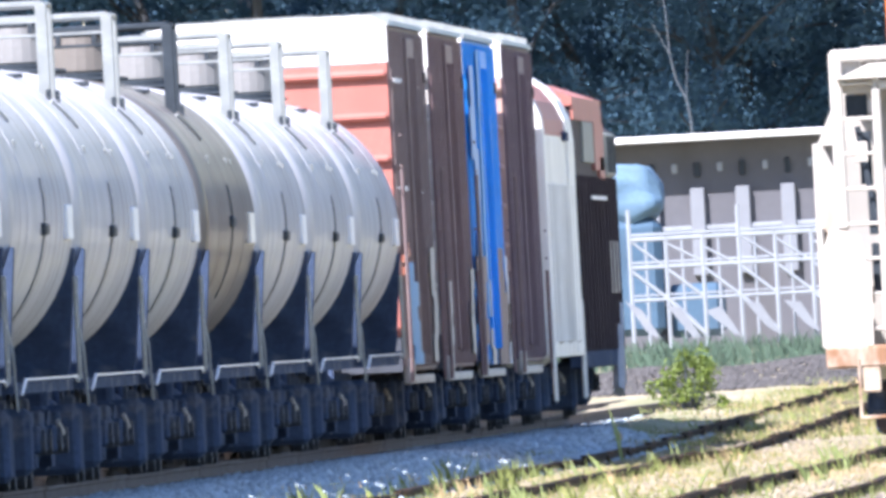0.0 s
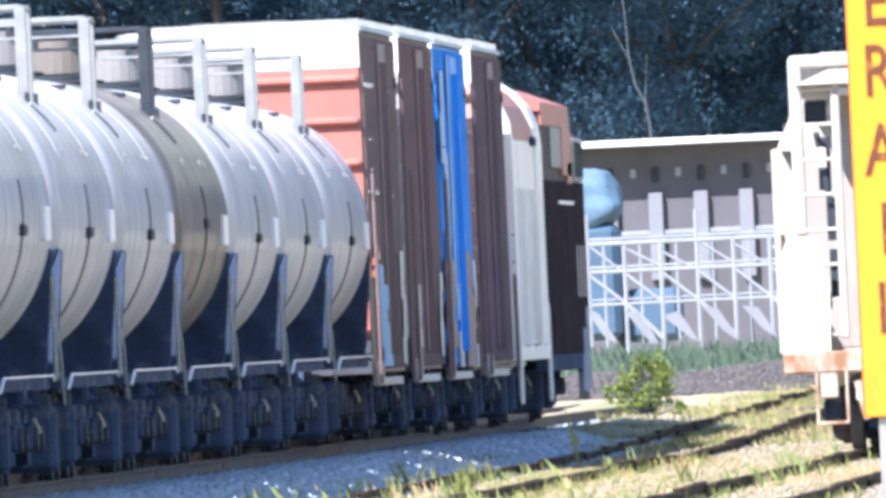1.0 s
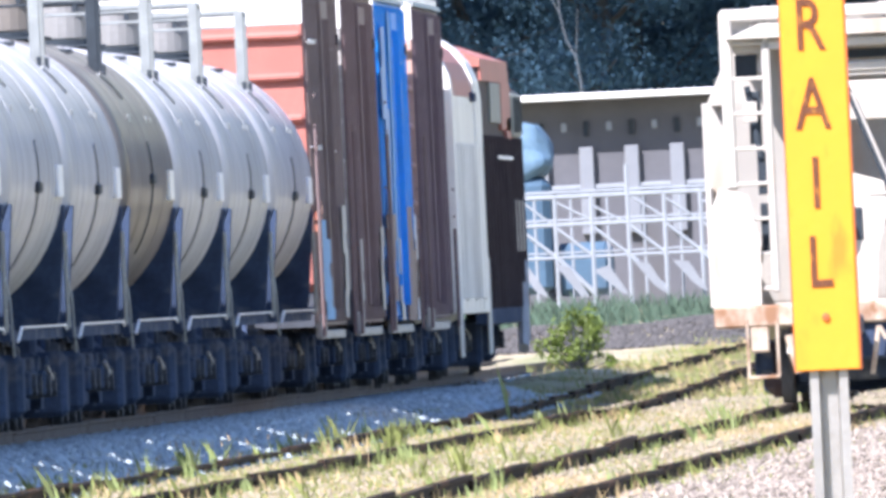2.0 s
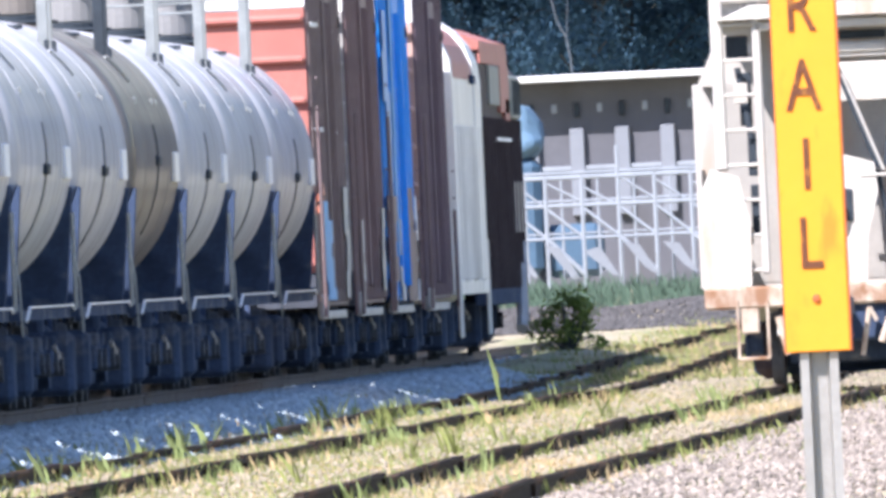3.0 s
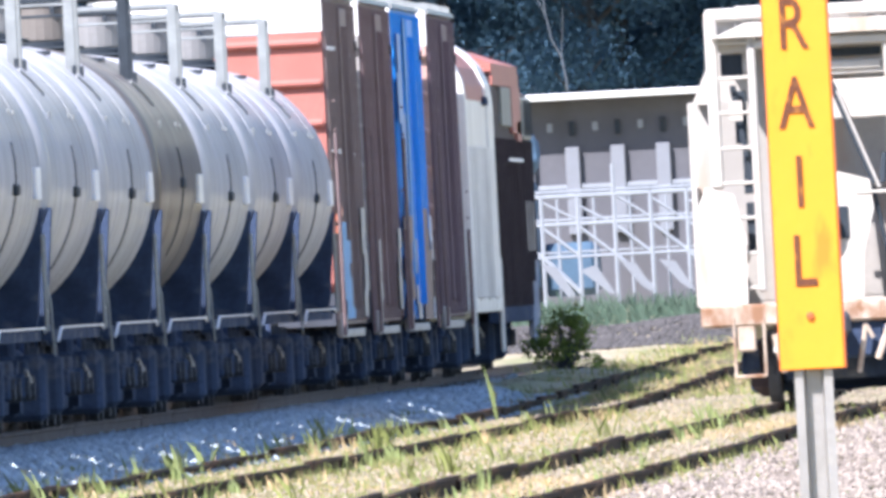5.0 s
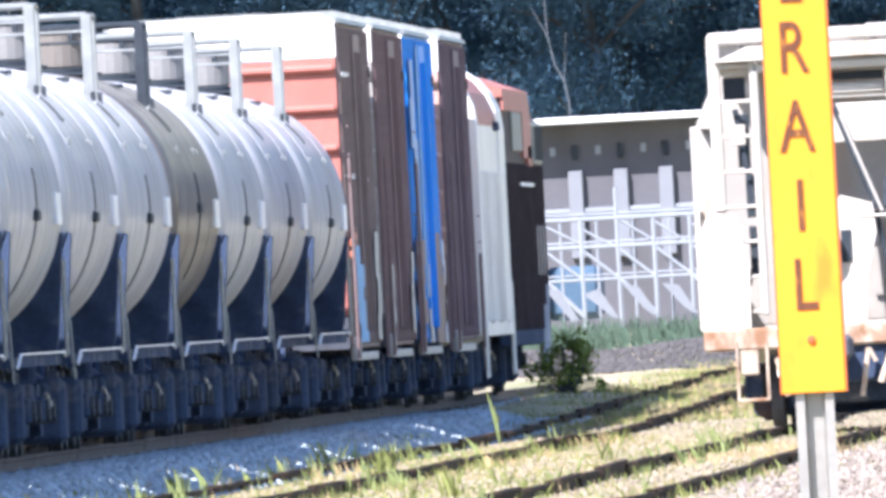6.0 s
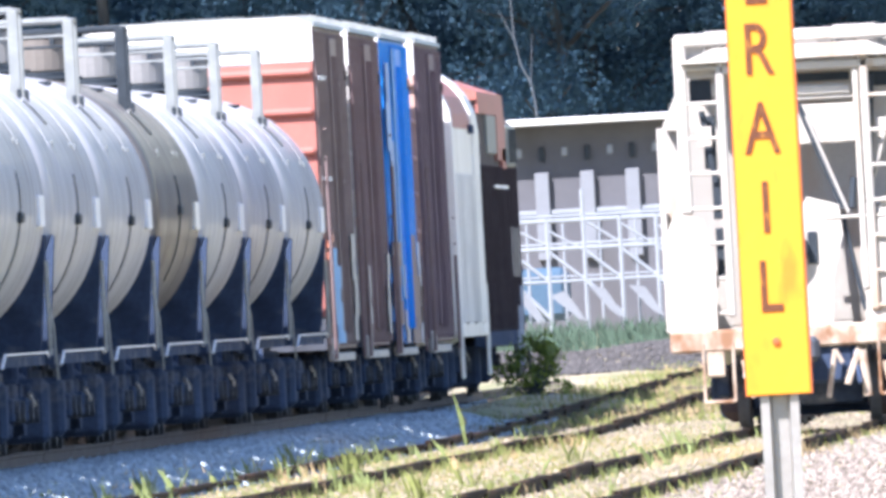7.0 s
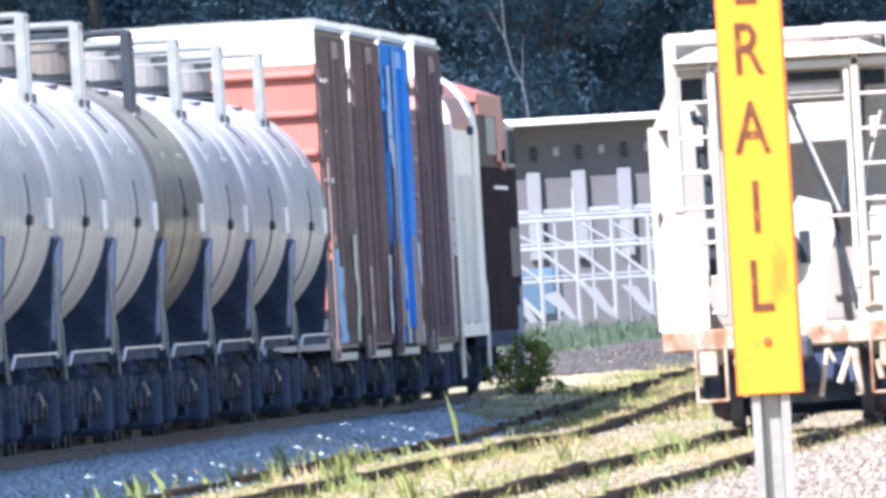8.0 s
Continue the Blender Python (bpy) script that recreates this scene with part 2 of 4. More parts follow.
def prism(bm, outline, y0, y1):
    """An outline of (x, z) pairs pushed from y0 to y1."""
    a = [bm.verts.new((x, y0, z)) for x, z in outline]
    b = [bm.verts.new((x, y1, z)) for x, z in outline]
    n = len(outline)
    bm.faces.new(a)
    bm.faces.new(list(reversed(b)))
    for i in range(n):
        bm.faces.new((a[i], b[i], b[(i + 1) % n], a[(i + 1) % n]))
    bmesh.ops.recalc_face_normals(bm, faces=bm.faces)
    return bm


def raw(name, verts, faces, material, label="", category="", kind="stuff"):
    """One mesh from arrays that a rule has filled."""
    me = bpy.data.meshes.new(name)
    verts = np.asarray(verts, np.float32)
    faces = np.asarray(faces, np.int32)
    k = faces.shape[1]
    me.vertices.add(len(verts))
    me.vertices.foreach_set("co", verts.ravel())
    me.loops.add(faces.size)
    me.loops.foreach_set("vertex_index", faces.ravel())
    me.polygons.add(len(faces))
    me.polygons.foreach_set("loop_start", np.arange(0, faces.size, k, dtype=np.int32))
    me.update(calc_edges=True)
    me.validate()
    me.materials.append(material)
    return tagged(new(name, me), label, category, kind=kind)


# ---- ground and tracks ----
TRACK_X, RAIL_T = -15.80, 0.47       # train's track: centre line and rail top
TRACKS = {"a": -11.80, "b": -7.80}   # sidings
HALF = 0.7525


def ground_z(x, y):
    """The yard rises gently far off; the train's track runs on a low ballast bank."""
    rise = np.maximum(0, y - 575) * 0.0026
    rise = np.where(y > 1300, (1300 - 575) * 0.0026 + (y - 1300) * 0.004, rise)
    d = np.abs(x - TRACK_X)
    bank = np.clip((3.1 - d) / 1.3, 0, 1)
    bank = bank * bank * (3 - 2 * bank) * 0.30
    bank = np.where(y > 1000, bank * np.clip((1100 - y) / 100, 0, 1), bank)
    heap = 0.32 * np.exp(-((x + 15.0) / 3.6) ** 4 - ((y - 800) / 16) ** 2) * (1 + 0.2 * np.sin(x * 1.7))
    heap += 0.22 * np.exp(-((x + 13.4) / 0.8) ** 2 - ((y - 664) / 16) ** 2)
    fill = 0.028 * np.clip((x + 13.2) / 0.5, 0, 1) * np.clip((620 - y) / 40, 0, 1) * np.clip((y - 250) / 40, 0, 1)
    return np.maximum(bank, rise) + heap + fill


def make_ground():
    xs = np.concatenate([np.linspace(-3000, -60, 12), np.linspace(-50, -22, 12), np.linspace(-21, 2, 93), np.linspace(4, 50, 12), np.linspace(60, 3000, 12)])
    ys = np.concatenate([np.linspace(-1200, -20, 8), np.linspace(0, 300, 16), np.linspace(306, 900, 150), np.linspace(910, 1300, 30), np.linspace(1400, 4500, 10)])
    X, Y = np.meshgrid(xs, ys)
    Z = ground_z(X, Y)
    rng = np.random.default_rng(3)
    near = (X > -21) & (X < 2) & (Y > 300) & (Y < 900)
    Z = Z + near * rng.normal(0, 0.012, X.shape) - 0.02
    nx, ny = len(xs), len(ys)
    idx = np.arange(nx * ny).reshape(ny, nx)
    F = np.stack([idx[:-1, :-1], idx[:-1, 1:], idx[1:, 1:], idx[1:, :-1]], -1).reshape(-1, 4)
    g = raw("ground", np.stack([X, Y, Z], -1).reshape(-1, 3), F, M_GROUND, "dry gravelly dirt yard ground with weedy patches", "ground", "structure")
    for p in g.data.polygons:
        p.use_smooth = True


RAIL_OUT = ((-0.065, 0), (0.065, 0), (0.065, 0.012), (0.012, 0.03), (0.012, 0.12), (0.036, 0.13), (0.036, 0.165), (-0.036, 0.165), (-0.036, 0.13), (-0.012, 0.12), (-0.012, 0.03), (-0.065, 0.012))


def make_track(key, cx, top, y0, y1, label, level, sag):
    track = thing("railway_track", label, "railway track", "tracks of the yard")
    tagged(track, kind="structure")
    rng = random.Random(key)
    first = None
    y = y0
    while y < y1:
        for side in (-HALF, HALF):
            yy = y + (4.3 if side > 0 else 0)
            z = top - 0.165 + (0 if level else max(0.0, yy - 575) * 0.0026) + rng.uniform(-sag, sag)
            at = (cx + side + rng.uniform(-sag, sag), yy, z)
            if first is None:
                bm = prism(bmesh.new(), RAIL_OUT, 0, 11.86)
                for yb in () if level else (0.25, 11.55):
                    box(bm, 0.03, yb, 0.075, 0.035, 0.5, 0.085)
                    box(bm, -0.03, yb, 0.075, 0.035, 0.5, 0.085)
                first = part("rail", bm, M_RAIL_MAIN if level else M_RAIL, track)
                first.location = at
            else:
                shared("rail", first, track, at, rz=rng.uniform(-sag, sag) * 0.1, rx=rng.uniform(-sag, sag) * 0.1)
        y += 11.9
    V, Fc = [], []
    y = y0
    while y < y1:
        cz = top - 0.165 - 0.085 + (0 if level else max(0.0, y - 575) * 0.0026) + rng.uniform(-0.02, 0.02)
        hw, hd, a = 1.3 + rng.uniform(-0.05, 0.05), 0.11, rng.uniform(-0.03, 0.03)
        k = len(V)
        for dz in (-0.09, 0.088):
            for dx, dy in ((-hw, -hd), (hw, -hd), (hw, hd), (-hw, hd)):
                V.append((cx + dx, y + dy + dx * a, cz + dz))
        Fc += [(k + i, k + j, k + m, k + n) for i, j, m, n in ((3, 2, 1, 0), (4, 5, 6, 7), (0, 1, 5, 4), (1, 2, 6, 5), (2, 3, 7, 6), (3, 0, 4, 7))]
        y += 0.55
    ob = raw("ties", V, Fc, M_TIE, "weathered dark wooden railway ties", "")
    ob.parent = track


# ---- rolling stock; local: y runs away from the near end, z from the rail top ----
def make_wheelset():
    bm = bmesh.new()
    for s in (-1, 1):
        rings(bm, [(s * 0.70, 0.10), (s * 0.70, 0.47), (s * 0.735, 0.475), (s * 0.74, 0.43), (s * 0.835, 0.42), (s * 0.84, 0.36), (s * 0.80, 0.33), (s * 0.80, 0.14), (s * 0.88, 0.12), (s * 0.88, 0.05)], 28, "x")
    bar(bm, (-0.9, 0, 0), (0.9, 0, 0), 0.075, 10)
    return bm


WHEELS = {}


def truck(parent, y):
    """A two-axle freight truck under a car."""
    bm = bmesh.new()
    for s in (-1, 1):
        x = s * 1.0
        prism_side = [(-1.25, 0.40), (-1.05, 0.30), (-0.55, 0.34), (-0.35, 0.20), (0.35, 0.20), (0.55, 0.34), (1.05, 0.30), (1.25, 0.40), (1.2, 0.62), (0.6, 0.72), (-0.6, 0.72), (-1.2, 0.62)]
        a = [bm.verts.new((x - 0.07, y + p, q)) for p, q in prism_side]
        b = [bm.verts.new((x + 0.07, y + p, q)) for p, q in prism_side]
        bm.faces.new(a), bm.faces.new(list(reversed(b)))
        for i in range(12):
            bm.faces.new((a[i], a[(i + 1) % 12], b[(i + 1) % 12], b[i]))
        for d in (-0.88, 0.88):
            box(bm, x + s * 0.05, y + d, 0.46, 0.2, 0.28, 0.26, 0.03)
        for d in (-0.18, 0, 0.18):
            bar(bm, (x, y + d, 0.25), (x, y + d, 0.6), 0.06, 8)
    bmesh.ops.recalc_face_normals(bm, faces=bm.faces)
    box(bm, 0, y, 0.62, 2.3, 0.36, 0.22, 0.03)
    tk = part("truck_frame", bm, M_BLACK, parent)
    # beams made deep to cover lit slivers in the camera's view
    for d in (-0.40, 0.40):
        part("brake_beam", box(bmesh.new(), 0, y + d, 0.40, 1.36, 0.12, 0.42, 0.03), M_BLACK, tk)
    for d in (-0.88, 0.88):
        if "set" not in WHEELS:
            WHEELS["set"] = part("wheelset", make_wheelset(), M_WHEEL, tk, at=(0, y + d, 0.42))
        else:
            shared("wheelset", WHEELS["set"], tk, (0, y + d, 0.42))
    return tk


def running_gear(parent, L, inset):
    truck(parent, inset)
    truck(parent, L - inset)
    bm = bmesh.new()
    box(bm, 0, L / 2, 0.86, 0.42, L - 0.7, 0.30, 0.02)
    part("centre_sill", bm, M_BLACK, parent)
    # added boxes, sized to hide lit ground under the car from the camera
    for y, w, h, d in ((inset + 1.9, 2.0, 0.60, 0.7), (L / 2 - 1.5, 2.3, 0.66, 1.1), (L / 2 + 1.2, 2.1, 0.56, 0.5), (L - inset - 1.9, 2.2, 0.62, 0.9)):
        part("brake_rigging", box(bmesh.new(), 0, y, 0.76 - h / 2, w, d, h, 0.06), M_BLACK, parent)
    # pale bar added for the white glints on the running gear
    part("brake_hose", bar(bmesh.new(), (1.16, inset - 0.88, 0.62), (1.20, inset - 0.7, 0.50), 0.022), M_GRAF_GREY, parent, "pale bar in place of a glint")
    for y in (inset - 0.88, inset + 0.88, L - inset - 0.88, L - inset + 0.88):
        part("bearing_cap", bar(bmesh.new(), (1.10, y, 0.44), (1.19, y, 0.44), 0.12, 12), M_WHEEL, parent)
    for y, s in ((0.1, -1), (L - 0.1, 1)):
        bm = bmesh.new()
        box(bm, 0, y, 0.86, 0.22, 0.7, 0.2, 0.03)
        box(bm, 0.02, y + s * 0.42, 0.88, 0.30, 0.22, 0.30, 0.06)
        part("coupler", bm, M_WHEEL, parent)
    part("air_hose", bar(bmesh.new(), (0.55, 0.3, 0.95), (0.62, -0.15, 0.45), 0.03), M_BLACK, parent)


def tank_car(dark=False):
    L, R, cz = 18.85, 1.50, 2.53
    car = thing("tank_car", "brown-grey weathered tank car rolling on the main track" if dark else "light grey tank car with a white sill line rolling past", "tank car", "tank cars of the train")
    paint = M_TANK_TAN if dark else M_TANK
    y0, y1, dish = 0.62, L - 0.62, 0.85
    prof = [(y0, 0.02)] + [(y0 + dish * (1 - math.cos(math.pi / 2 * i / 8)), R * math.sin(math.pi / 2 * i / 8)) for i in range(1, 9)]
    prof = prof + [(y1 - (p - y0), r) for p, r in reversed(prof)]
    straight = [(y0 + dish + i * (y1 - y0 - 2 * dish) / 40, R) for i in range(1, 40)]
    prof = prof[:9] + straight + prof[9:]
    bm = rings(bmesh.new(), prof, 96, "y", 0, cz)
    for v in bm.verts:
        if y0 + 0.1 < v.co.y < y1 - 0.1:
            dent = 0.005 * noise.noise((v.co.x * 0.95, v.co.y * 0.30 + (40 if dark else 0), v.co.z * 0.95))
            v.co.x *= 1 + dent / R
            v.co.z += (v.co.z - cz) * dent / R
    shell = part("tank_shell", bm, paint, car, smooth=True)
    for y in (5.2, 13.6):
        bm = rings(bmesh.new(), [(y - 0.05, R - 0.02), (y - 0.05, R + 0.004), (y + 0.05, R + 0.004), (y + 0.05, R - 0.02)], 72, "y", 0, cz)
        part("weld_band", bm, paint, shell)
    # slim gauge rail with a small box on the flank, pale plate near the far end
    low, high = (-32, 14) if dark else (-42, 12)
    for sx in (-1, 1):
        arc = [math.radians(low + (high - low) * i / 8) for i in range(9)]
        strip = [(sx * (R + 0.015) * math.cos(t), cz + (R + 0.015) * math.sin(t)) for t in arc] + [(sx * (R + 0.002) * math.cos(t), cz + (R + 0.002) * math.sin(t)) for t in reversed(arc)]
        part("flank_rail", prism(bmesh.new(), strip, 9.43, 9.47), M_STEEL_DARK, car)
        kz = cz - (0.02 if dark else 0.15)
        bm = box(bmesh.new(), sx * (R + 0.01), 9.2, kz, 0.06, 1.0, 0.11, 0.02)
        part("gauge_box", bm, M_STEEL_DARK, car)
        bm = box(bmesh.new(), sx * (R + 0.003), 15.7, cz - 0.08, 0.05, 1.5, 0.32, 0.01)
        part("stencil_plate", bm, M_PALE if dark else M_SILL, car, "pale stencilled plate")
        for yb, hb in ((6.3, 0.16), (12.4, 0.14), (13.9, 0.10)):
            part("rivet_plate", box(bmesh.new(), sx * (R * math.cos(0.42) + 0.0), yb, cz + R * math.sin(0.42), 0.03, 0.2, hb * 0.6, 0.01), M_STEEL, car)
    # dome with lid
    bm = rings(bmesh.new(), [(cz + R - 0.12, 0.34), (cz + R + 0.10, 0.34), (cz + R + 0.11, 0.36), (cz + R + 0.45, 0.36), (cz + R + 0.47, 0.33)], 24, "z", 0, 9.45)
    dome = part("manway_dome", bm, M_DOME_DARK if dark else M_DOME, car, smooth=False)
    bm = rings(bmesh.new(), [(cz + R + 0.47, 0.37), (cz + R + 0.51, 0.37), (cz + R + 0.56, 0.25), (cz + R + 0.58, 0.05)], 20, "z", 0, 9.45)
    for i in range(6):
        a = i * math.pi / 3
        box(bm, 0.37 * math.cos(a), 9.45 + 0.37 * math.sin(a), cz + R + 0.46, 0.05, 0.05, 0.14)
    part("dome_lid", bm, M_STEEL_DARK, dome)
    # dark ring added as the under-shadow at the dome's foot
    part("base_flange", rings(bmesh.new(), [(cz + R - 0.05, 0.38), (cz + R + 0.08, 0.38), (cz + R + 0.09, 0.35)], 24, "z", 0, 9.45), M_STEEL_DARK, dome, "dark ring in place of the shade under the dome")
    # guard frame round the dome: broad plates at the near side, slim posts behind
    rail_m = M_STEEL_DARK if dark else M_STEEL
    h, hx = cz + R + 0.53, 0.97
    for sx in (-hx, hx):
        for sy, w in ((8.3, 0.115), (10.7, 0.045)):
            zb = cz + math.sqrt(R * R - (abs(sx) + 0.05) ** 2) - 0.03
            post = part("guard_post", box(bmesh.new(), sx, sy, (zb + h) / 2, w, 0.07, h - zb, 0.012), rail_m, car)
            part("post_foot", box(bmesh.new(), sx + 0.035, sy - 0.05, zb + 0.08, 0.05, 0.06, 0.13, 0.008), M_STEEL_DARK, post, "dark bolted foot")
    for p, q, r in (((-hx, 8.3, h), (hx, 8.3, h), 0.032), ((-hx, 10.7, h), (hx, 10.7, h), 0.032), ((-hx, 8.3, h - 0.17), (hx, 8.3, h - 0.17), 0.016),
                    ((-hx, 8.3, h), (-hx, 10.7, h), 0.026), ((hx, 8.3, h), (hx, 10.7, h), 0.026)):
        part("guard_rail", bar(bmesh.new(), p, q, r), rail_m, car)
    # plate kept small and dark to deepen the shade beneath the dome
    part("platform_grating", box(bmesh.new(), 0, 9.5, cz + R + 0.015, 0.95, 2.2, 0.03, 0.008), M_STEEL_DARK, car)
    for sx in (-1, 1):
        part("walkway_bracket", box(bmesh.new(), sx * 0.66, 9.0, cz + 1.365, 0.15, 0.5, 0.045, 0.01), M_STEEL_DARK, car)
        # grey bars laid on the shell as the guard post's shadow streak
        bm = bmesh.new()
        for p, q in (((1.03, 8.0, 1.10), (1.15, 8.2, 0.975)), ((1.15, 8.2, 0.975), (1.25, 8.4, 0.84))):
            bar(bm, (sx * p[0], p[1], cz + p[2]), (sx * q[0], q[1], cz + q[2]), 0.022)
        part("step_strap", bm, M_STEEL, car)
    # slim grab bars at the far corner, above the sill
    for sx in (-1, 1):
        bm = bmesh.new()
        for dy in (0.0, 0.55):
            bar(bm, (sx * 1.49, L - 1.9 + dy, 1.0), (sx * 1.49, L - 1.9 + dy, 1.95), 0.016)
        for i in range(3):
            bar(bm, (sx * 1.49, L - 1.9, 1.2 + i * 0.3), (sx * 1.49, L - 1.35, 1.2 + i * 0.3), 0.012)
        part("ladder", bm, M_STEEL, car, "grey steel ladder")
    # saddles, end platforms and sill line
    inner = [(1.505 * math.cos(math.radians(d)), cz + 1.505 * math.sin(math.radians(d))) for d in (-12, -30, -48, -66, -90, -114, -132, -150, -168)]
    for y in (1.4, L - 1.4):
        out = [(-1.35, 0.95), (1.35, 0.95), (1.40, 1.15), (1.495, 2.2)] + inner + [(-1.495, 2.2), (-1.40, 1.15)]
        part("saddle", prism(bmesh.new(), out, y - 0.2, y + 0.2), M_BLACK, car)
    for y in (0.75, L - 0.75):
        bm = bmesh.new()
        box(bm, 0, y, 1.02, 2.9, 1.1, 0.09, 0.01)
        part("end_platform", bm, M_BLACK, car)
        for sx in (-1, 1) if y < 2 else ():
            bm = bmesh.new()
            hook = [(1.12, 1.78), (1.30, 1.74), (1.42, 1.58), (1.47, 1.30), (1.49, 0.75)]
            for (xa, za), (xb, zb) in zip(hook, hook[1:]):
                bar(bm, (sx * xa, y - 0.4, za), (sx * xb, y - 0.4, zb), 0.012)
            part("end_handrail", bm, M_STEEL, car)
    bm = bmesh.new()
    for s in (-1, 1):
        box(bm, s * 1.47, L / 2 + 0.6, 1.03, 0.03, L - 5.6, 0.019)
        bar(bm, (s * 1.47, 3.4, 1.03), (s * 1.47, 2.2, 0.90), 0.016)
        bar(bm, (s * 1.47, L - 2.2, 1.03), (s * 1.47, L - 1.7, 0.99), 0.016)
    part("sill_line", bm, M_SILL, car, "white painted sill line")
    bm = bmesh.new()
    for s in (-1, 1):
        box(bm, s * 1.36, L / 2, 0.955, 0.12, L - 3.0, 0.10)
    part("side_sill", bm, M_BLACK, car)
    part("valve_box", box(bmesh.new(), 0.55, L / 2 + 2, 0.6, 0.5, 1.3, 0.45, 0.05), M_BLACK, car)
    part("brake_cylinder", bar(bmesh.new(), (-0.5, 5.2, 0.62), (-0.5, 6.4, 0.62), 0.22, 12), M_BLACK, car)
    # outlet box made wide to fill lit gaps seen below the tank
    part("bottom_outlet", box(bmesh.new(), 0, L / 2, 0.72, 1.6, 0.6, 0.7, 0.06), M_BLACK, car)
    running_gear(car, L, 2.2)
    return car


def boxcar(paint, end_paint, end_label, label, marks):
    L, W, z0, z1 = 15.9, 1.47, 0.82, 4.90
    car = thing("boxcar", label, "boxcar", "boxcars of the train")
    body = part("body", box(bmesh.new(), 0, L / 2, (z0 + z1) / 2, 2 * W - 0.1, L - 0.9, z1 - z0, 0.02), paint, car)
    # side posts as vertical ribs
    rib = None
    for s in (-1, 1):
        for i in range(15):
            y = 0.55 + i * (L - 1.1) / 14
            if rib is None:
                rib = part("side_post", box(bmesh.new(), 0, 0, 0, 0.10, 0.16, z1 - z0 - 0.1, 0.015), paint, body)
                rib.location = (s * (W - 0.06), y, (z0 + z1) / 2)
            else:
                shared("side_post", rib, body, (s * (W - 0.06), y, (z0 + z1) / 2))
    for s in (-1, 1):
        bm = bmesh.new()
        box(bm, s * (W - 0.005), L / 2, (z0 + z1) / 2 + 0.05, 0.06, 3.2, z1 - z0 - 0.35, 0.01)
        d = part("sliding_door", bm, paint, body)
        for dy in (-1.1, 0.0, 1.1):
            bm = bar(bmesh.new(), (s * (W + 0.04), L / 2 + dy, z0 + 0.2), (s * (W + 0.04), L / 2 + dy, z1 - 0.35), 0.02)
            part("locking_rod", bm, paint, d)
    # ends: corrugated below, white above
    for y, s in ((0.45, -1), (L - 0.45, 1)):
        panel = part("end_panel", box(bmesh.new(), 0, y + s * 0.005, (z0 + 0.42 + 4.46) / 2, 2 * W - 0.12, 0.05, 4.04 - z0), end_paint, car, end_label)
        # dark strip put in for the neighbouring tank's shadow on the lower end
        part("end_sill", box(bmesh.new(), 0, y + s * 0.005, z0 + 0.207, 2 * W - 0.12, 0.07, 0.41), M_WHEEL, car, "dark strip in place of shade on the lower end")
        for i in range(7):
            bm = box(bmesh.new(), 0, y + s * 0.04, 4.33 - i * 0.50, 2 * W - 0.14, 0.17, 0.10, 0.035)
            part("end_rib", bm, end_paint, panel)
        bm = bmesh.new()
        hw = W - 0.05
        out = [(-hw, 4.47), (hw, 4.47), (hw, z1 + 0.02), (hw - 0.2, z1 + 0.12), (-hw + 0.2, z1 + 0.12), (-hw, z1 + 0.02)]
        prism(bm, out, y + s * 0.005 - 0.03, y + s * 0.005 + 0.03)
        part("upper_end", bm, M_WHITE, car, "white painted upper end")
    bm = prism(bmesh.new(), [(-W, z1), (W, z1), (W - 0.02, z1 + 0.06), (0.5, z1 + 0.16), (-0.5, z1 + 0.16), (-W + 0.02, z1 + 0.06)], 0.42, L - 0.42)
    for i in range(12):
        box(bm, 0, 0.9 + i * (L - 1.8) / 11, z1 + 0.1, 2 * W - 0.1, 0.08, 0.1)
    part("roof", bm, M_STEEL, car, "pale galvanised roof")
    # bottom corner plates
    for y in (0.75, L - 0.75):
        for s in (-1, 1):
            if y < 2:
                part("corner_plate", box(bmesh.new(), s * (W - 0.015), 1.7, z0 + 0.0, 0.08, 2.3, 0.30, 0.02), M_GRAF_GREY, car, "pale grey corner plate")
                bm = box(bmesh.new(), s * (W - 0.02), L / 2 - 0.6, z0 - 0.10, 0.07, L - 7.0, 0.10, 0.01)
                part("sill_plate", bm, M_GRAF_GREY, car, "pale grey sill plate")
            bm = bmesh.new()
            y2 = y - 0.25 if y < 2 else y + 0.25
            for dy in (-0.2, 0.2):
                bar(bm, (s * (W + 0.05), y2 + dy, z0 - 0.12), (s * (W + 0.05), y2 + dy, 3.2 if y < 2 else 2.0), 0.02)
            for i in range(6 if y > 2 else 9):
                bar(bm, (s * (W + 0.05), y2 - 0.2, z0 - 0.1 + i * 0.36), (s * (W + 0.05), y2 + 0.2, z0 - 0.1 + i * 0.36), 0.016)
            part("ladder", bm, M_BROWN2, car)
    part("roof_bracket", box(bmesh.new(), W - 0.03, L - 0.8, 4.34, 0.07, 0.7, 0.14, 0.02), M_DARKCAR, car)
    # painted patches on the flank
    for my, mz, w, hh, m in marks:
        bm = bmesh.new()
        rng = random.Random(round(my * 10 + mz))
        n = 5
        for i in range(n):
            box(bm, W + 0.012 + i * 0.001, my + rng.uniform(-0.3, 0.3) * w, mz + (i - (n - 1) / 2) * hh / n, 0.012, w * rng.uniform(0.6, 1.1), hh / n * 1.25)
        part("painted_patch", bm, m, body, "patch of sprayed paint")
    running_gear(car, L, 2.4)
    return car


